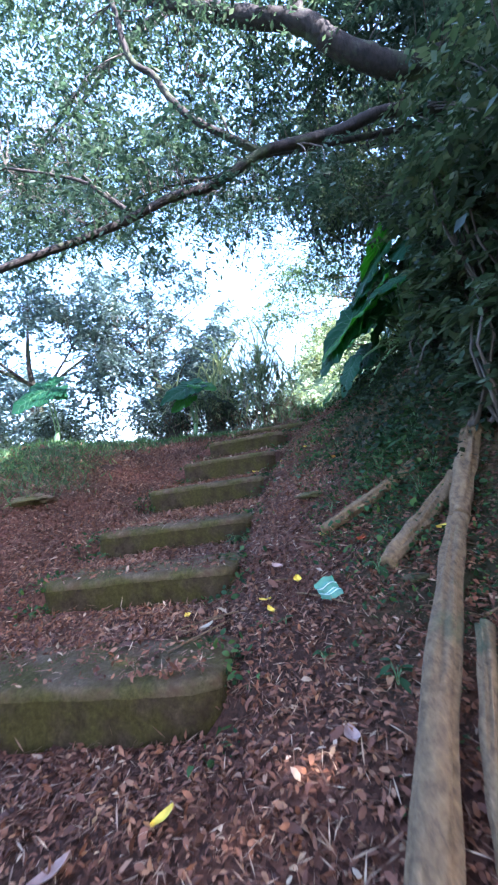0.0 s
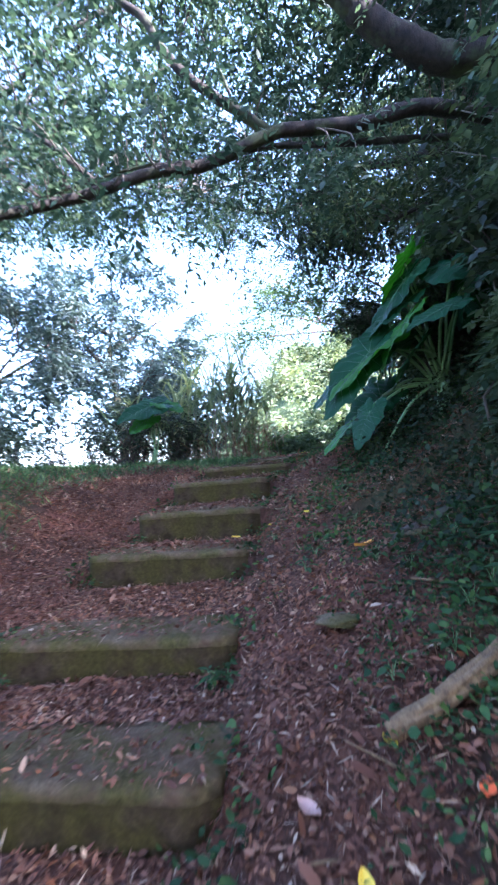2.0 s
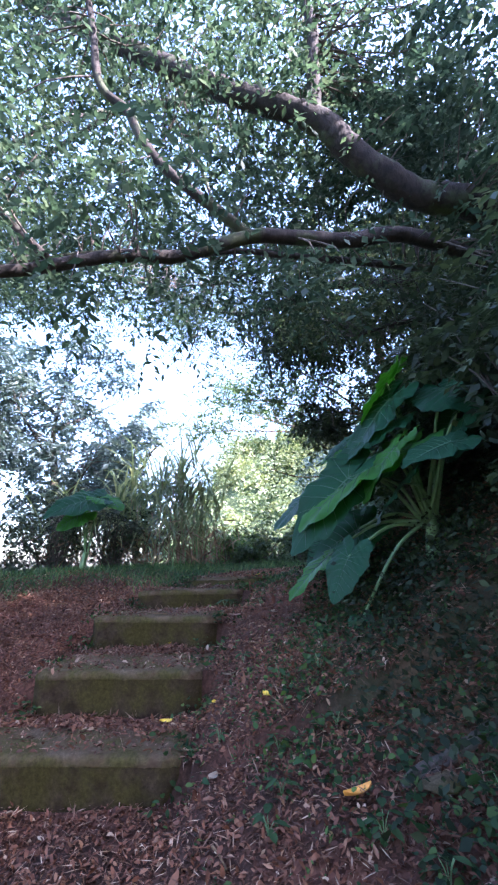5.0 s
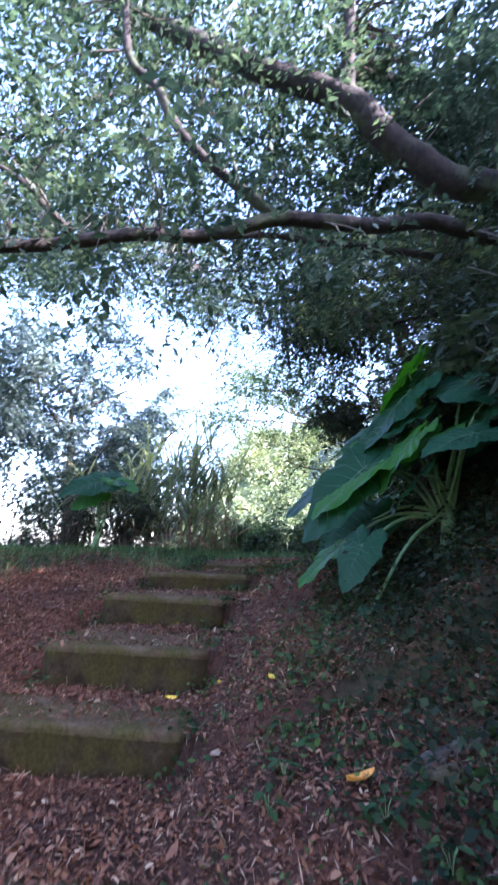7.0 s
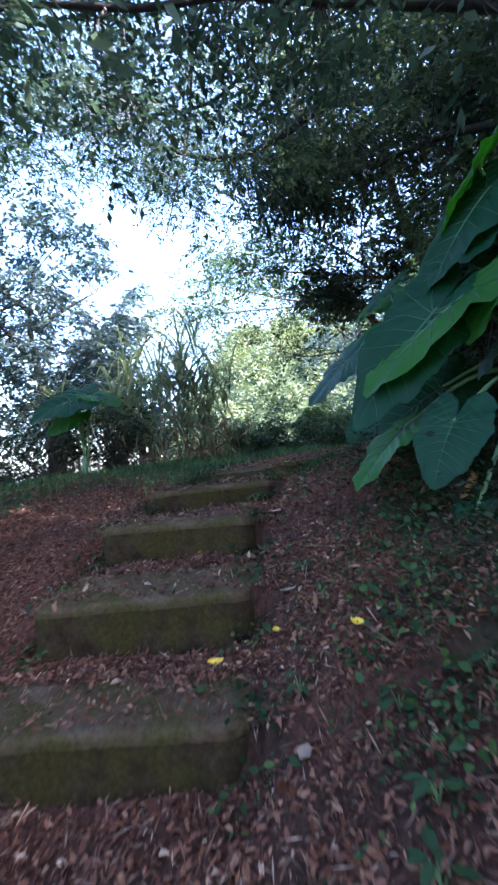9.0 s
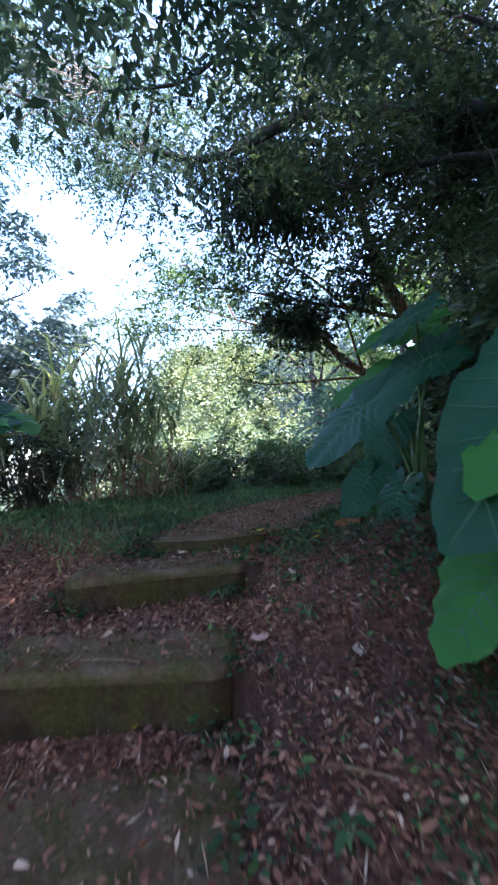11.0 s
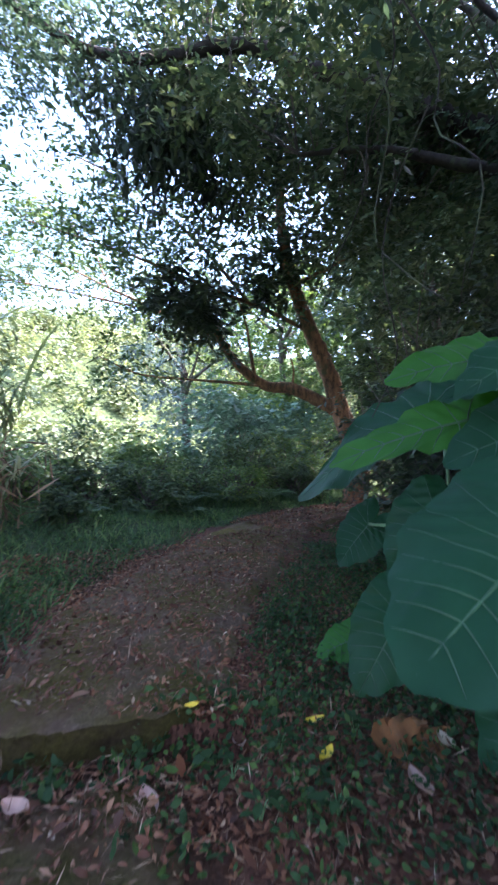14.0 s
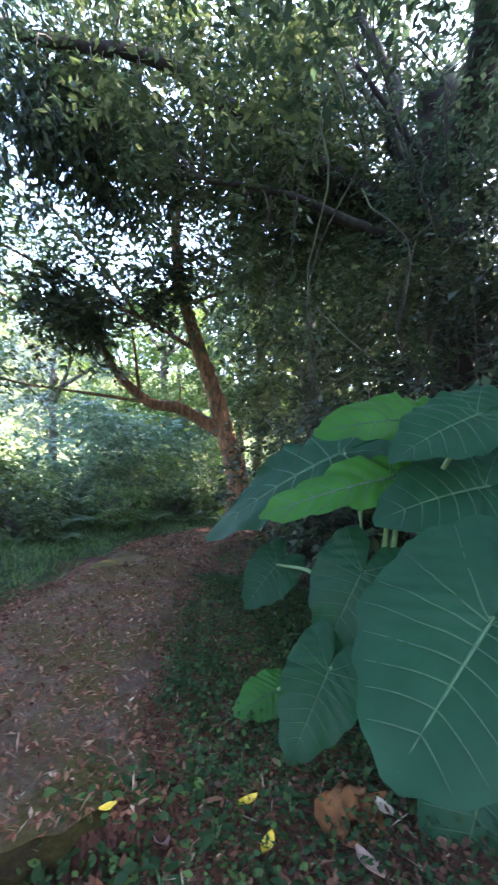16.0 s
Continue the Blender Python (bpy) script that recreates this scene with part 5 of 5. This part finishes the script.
tagged(new("large_leaf_litter", leaf_mesh("large_leaf_litter", pts, LITTER, 0.066, 0.026, 0.0, 1.0, 2.4, 0.4, 0.3, round_leaves)), "larger curled brown leaves lying on the trail", "leaf litter", kind="stuff")


def fallen_leaf(name, x, y, size, mat, label, turn):
    p = surface(np.array([x]), np.array([y]), 0.025)[0]
    v, f = [], []
    for i in range(9):
        t = i / 8
        w = 0.27 * size * math.sin(math.pi * min(1, t * 0.97 + 0.02)) ** 0.8
        for j in (-1, -0.5, 0, 0.5, 1):
            v.append(((t - 0.5) * size, j * w, 0.12 * size * abs(j) ** 1.5 + 0.10 * size * (2 * t - 1) ** 2))
    for i in range(8):
        for j in range(4):
            a = i * 5 + j
            f.append((a, a + 5, a + 6, a + 1))
    ob = new(name, raw_mesh(name, v, f, mat, True))
    ob.matrix_world = pose(p[0], p[1], p[2], rng.uniform(-14, 14), rng.uniform(-14, 14), turn)
    tagged(ob, label, "leaf", "fallen leaves on the trail")


YL, PL, WL = "bright yellow fallen leaf on the litter", "pinkish brown fallen leaf on the litter", "bleached pale fallen leaf on the litter"
for x, y, s, m, lab in [(-0.375, 2.37, 0.07, YELLOW, YL), (0.085, 2.17, 0.07, YELLOW, YL), (0.06, 2.29, 0.07, YELLOW, YL), (0.245, 2.3, 0.08, YELLOW, YL), (0.444, 2.6, 0.07, YELLOW, YL),
                        (1.485, 7.01, 0.08, YELLOW, YL), (1.586, 7.16, 0.08, YELLOW, YL), (1.24, 7.51, 0.06, YELLOW, YL), (0.644, 4.62, 0.08, YELLOW, YL), (0.375, 4.98, 0.07, YELLOW, YL),
                        (0.066, 4.94, 0.08, YELLOW, YL), (0.12, 6.08, 0.08, YELLOW, YL), (0.80, 3.744, 0.13, GOLD, "orange-yellow fallen leaf on the bank"), (-0.3, 1.3, 0.08, YELLOW, YL), (0.98, 2.1, 0.08, YELLOW, YL),
                        (1.40, 7.40, 0.10, PINK_LEAF, PL), (1.1, 6.6, 0.12, PINK_LEAF, PL), (1.55, 6.7, 0.12, PINK_LEAF, PL), (0.98, 5.72, 0.10, PALE_LEAF, WL), (0.5, 5.17, 0.09, PALE_LEAF, WL),
                        (0.288, 4.355, 0.08, PALE_LEAF, WL), (0.36, 8.46, 0.12, PALE_LEAF, WL), (0.967, 7.33, 0.12, PINK_LEAF, PL), (0.3, 1.35, 0.09, PINK_LEAF, PL), (1.75, 6.72, 0.08, PALE_LEAF, WL),
                        (0.6, 7.5, 0.11, PINK_LEAF, PL), (0.72, 6.2, 0.11, PINK_LEAF, PL), (-0.6, 1.2, 0.12, PINK_LEAF, PL), (0.15, 2.55, 0.09, PINK_LEAF, PL), (-0.25, 2.2, 0.08, PALE_LEAF, WL),
                        (0.62, 2.35, 0.08, ORANGE, "orange-red fallen leaf among the herbs")]:
    fallen_leaf("fallen_leaf", x, y, s, m, lab, rng.uniform(0, 360))


def dead_hanging_leaf(name, at, size, label, mat, crumple=0.16):
    v, f = [], []
    for i in range(13):
        for j in range(9):
            a, b = i / 12, j / 8 - 0.5
            p = Vector(((b * (0.55 + 0.4 * math.sin(3 * a))) * size, 0.08 * size * math.sin(9 * b + 5 * a), -a * size))
            v.append(p + noise.noise_vector(p * 16) * crumple * size + noise.noise_vector(p * 45) * 0.05 * size)
    for i in range(12):
        for j in range(8):
            a = i * 9 + j
            f.append((a, a + 1, a + 10, a + 9))
    ob = new(name, raw_mesh(name, [tuple(p) for p in v], f, mat, True))
    ob.matrix_world = pose(*at, -58, 4, -60)
    tagged(ob, label, "leaf")


dead_hanging_leaf("withered_leaf", (1.76, 6.82, 2.16), 0.26, "crumpled brown withered leaf hanging below the plant", DEAD_BROWN, 0.3)


def withered_stalk():
    """A fallen leaf stalk, and a rolled dead leaf sheath beside it."""
    me, _ = tube("fallen_leaf_stalk", [(1.28, 4.73, 1.64), (1.42, 4.79, 1.75), (1.58, 4.85, 1.90), (1.76, 4.92, 2.04)], 0.011, 0.008, PALE_STALK, 8, 18, 0.03)
    tagged(new("fallen_leaf_stalk", me), "long pale fallen leaf stalk leaning on the bank", "stalk")
    count, sides = 22, 14
    line = spline([(1.36, 4.94, 1.72), (1.45, 4.97, 1.82), (1.58, 5.01, 1.97)], count)
    v, f = tube_arrays(line, 0.011 + 0.017 * np.sin(np.pi * np.linspace(0.1, 0.95, count)), sides, 0.10)
    tagged(new("dead_leaf_sheath", raw_mesh("dead_leaf_sheath", v, split_quads(f), SHEATH, True)), "rolled orange-brown dead leaf sheath on the bank", "leaf")


withered_stalk()


# ---- logs, stones, litter ----
def log(points, r0, r1, label, flat=1.0, mat=LOG_BARK):
    """A weathered log: knots and swellings, and a split that runs along it."""
    count = len(points) * 14
    line = spline(points, count)
    sides = 30
    ang = np.linspace(0, 2 * np.pi, sides, endpoint=False)
    v, f = tube_arrays(line, np.ones(count), sides)
    q = np.linspace(0, 1, count)[:, None]
    r = r0 + (r1 - r0) * q + 0 * ang[None]
    r = r * (1 + 0.10 * np.sin(9 * q + 2) * np.cos(ang - 1) + 0.07 * np.sin(23 * q + 3 * np.cos(ang)))
    for a0, depth, wide in ((0.5, 0.3, 0.16), (1.3, 0.42, 0.2), (2.1, 0.3, 0.16), (3.0, 0.3, 0.17), (3.9, 0.4, 0.2), (4.7, 0.35, 0.17), (5.6, 0.3, 0.16)):
        off = np.angle(np.exp(1j * (ang[None] - a0 - 0.25 * np.sin(5 * q + a0))))
        r = r * (1 - depth * np.exp(-(off / wide) ** 2) * np.clip(np.sin(7 * q + 2 * a0) + 0.8, 0, 1))
    r = r * (1 + 0.012 * rng.normal(size=r.shape).clip(-1.5, 1.5))
    body = v[:count * sides].reshape(count, sides, 3)
    off = (body - line[:, None]) * r[..., None]
    off[..., 2] *= flat
    v[:count * sides] = (line[:, None] + off).reshape(-1, 3)
    tagged(new("log", raw_mesh("log", v, split_quads(f), mat, True)), label, "log", "cut logs on the bank")


log([(0.19, 0.55, 0.28), (0.50, 1.15, 0.57), (0.83, 1.74, 0.83), (1.02, 2.02, 0.97)], 0.060, 0.046, "long weathered split log lying up the bank")
log([(0.52, 0.90, 0.47), (0.64, 1.15, 0.60), (0.80, 1.44, 0.72)], 0.022, 0.03, "split slab of weathered wood against the long log", 1.4)
log([(1.03, 2.05, 0.98), (1.16, 2.22, 1.12), (1.33, 2.45, 1.30), (1.5, 2.62, 1.48)], 0.05, 0.062, "weathered root rising from the bank above the logs")
log([(0.45, 2.62, 0.92), (0.65, 2.60, 1.01), (0.95, 2.66, 1.15), (1.38, 2.80, 1.36)], 0.034, 0.042, "crooked fallen branch across the bank")
log([(0.655, 2.02, 0.83), (0.83, 2.14, 0.92), (0.99, 2.25, 1.01), (1.26, 2.40, 1.18)], 0.044, 0.052, "short weathered log lying on the bank")
log([(0.94, 3.70, 1.26), (1.0, 3.70, 1.36), (1.13, 3.68, 1.42), (1.30, 3.65, 1.50), (1.5, 3.66, 1.58)], 0.026, 0.036, "dark broken root sticking out of the bank", 1.0, BARK_DARK)


def stone(x, y, size, label):
    bm = bmesh.new()
    bmesh.ops.create_icosphere(bm, subdivisions=4, radius=size)
    for v in bm.verts:
        v.co += noise.noise_vector(v.co * 5 + Vector((x * 9, y * 5, 0))) * size * 0.6
        v.co += noise.noise_vector(v.co * 17) * size * 0.22
        v.co += noise.noise_vector(v.co * 60) * size * 0.06
        v.co.z *= 0.3
    me = bpy.data.meshes.new("stone")
    bm.to_mesh(me)
    bm.free()
    me.materials.append(ROCK)
    for p in me.polygons:
        p.use_smooth = True
    ob = new("stone", me)
    ob.location = (x, y, float(ground_height(np.array(x), np.array(y))) + size * 0.06)
    tagged(ob, label, "stone")


stone(0.48, 3.25, 0.10, "grey stone half sunk in the litter")
stone(1.08, 3.58, 0.085, "mossy stone under the broken root")
stone(0.74, 1.90, 0.055, "small mossy stone beside the logs")
stone(-2.35, 4.6, 0.2, "grey stone at the edge of the grass")


def stick(x, y, length, turn):
    p = surface(np.array([x]), np.array([y]), 0.012)[0]
    pts = [(-length / 2, 0, 0), (-length * 0.1, length * 0.05 * rng.normal(), 0.006), (length / 2, 0, 0.004)]
    me, _ = tube("stick", pts, 0.006, 0.003, LOG_BARK, 6, 10, 0.05)
    ob = new("stick", me)
    ob.matrix_world = pose(p[0], p[1], p[2], 0, rng.uniform(-6, 6), turn)
    tagged(ob, "thin dry brown stick lying on the leaf litter", "stick", "sticks on the trail")


for k in range(34):
    stick(rng.uniform(-2.2, 1.6), rng.uniform(0.8, 8.0), rng.uniform(0.12, 0.4), rng.uniform(0, 360))


def wrapper():
    p = surface(np.array([0.372]), np.array([2.07]), 0.045)[0]
    e = thing("wrapper", tuple(p), "crumpled teal wrapper with pale stripes lying on the litter", "litter")
    v, f = [], []
    for i in range(9):
        for j in range(9):
            a, b = i / 8 - 0.5, j / 8 - 0.5
            v.append((a * 0.105, b * 0.105 * (1 + 0.25 * a), 0.012 * math.sin(7 * a + 3 * b) + 0.008 * math.sin(15 * b) + 0.01))
    for i in range(8):
        for j in range(8):
            a = i * 9 + j
            f.append((a, a + 9, a + 10, a + 1))
    sheet = piece("sheet", raw_mesh("sheet", v, f, TEAL, True), e)
    for k in range(4):
        vv = []
        for i in range(9):
            a = i / 8 - 0.5
            for b in (-0.32 + k * 0.2, -0.29 + k * 0.2):
                vv.append((a * 0.10, b * 0.105 * (1 + 0.25 * a), 0.012 * math.sin(7 * a + 3 * b) + 0.008 * math.sin(15 * b) + 0.0115))
        piece("stripe", raw_mesh("stripe", vv, [(2 * i, 2 * i + 2, 2 * i + 3, 2 * i + 1) for i in range(8)], WHITE_BAR, True), sheet)
    e.rotation_euler = (radians(38), radians(-8), radians(12))


wrapper()
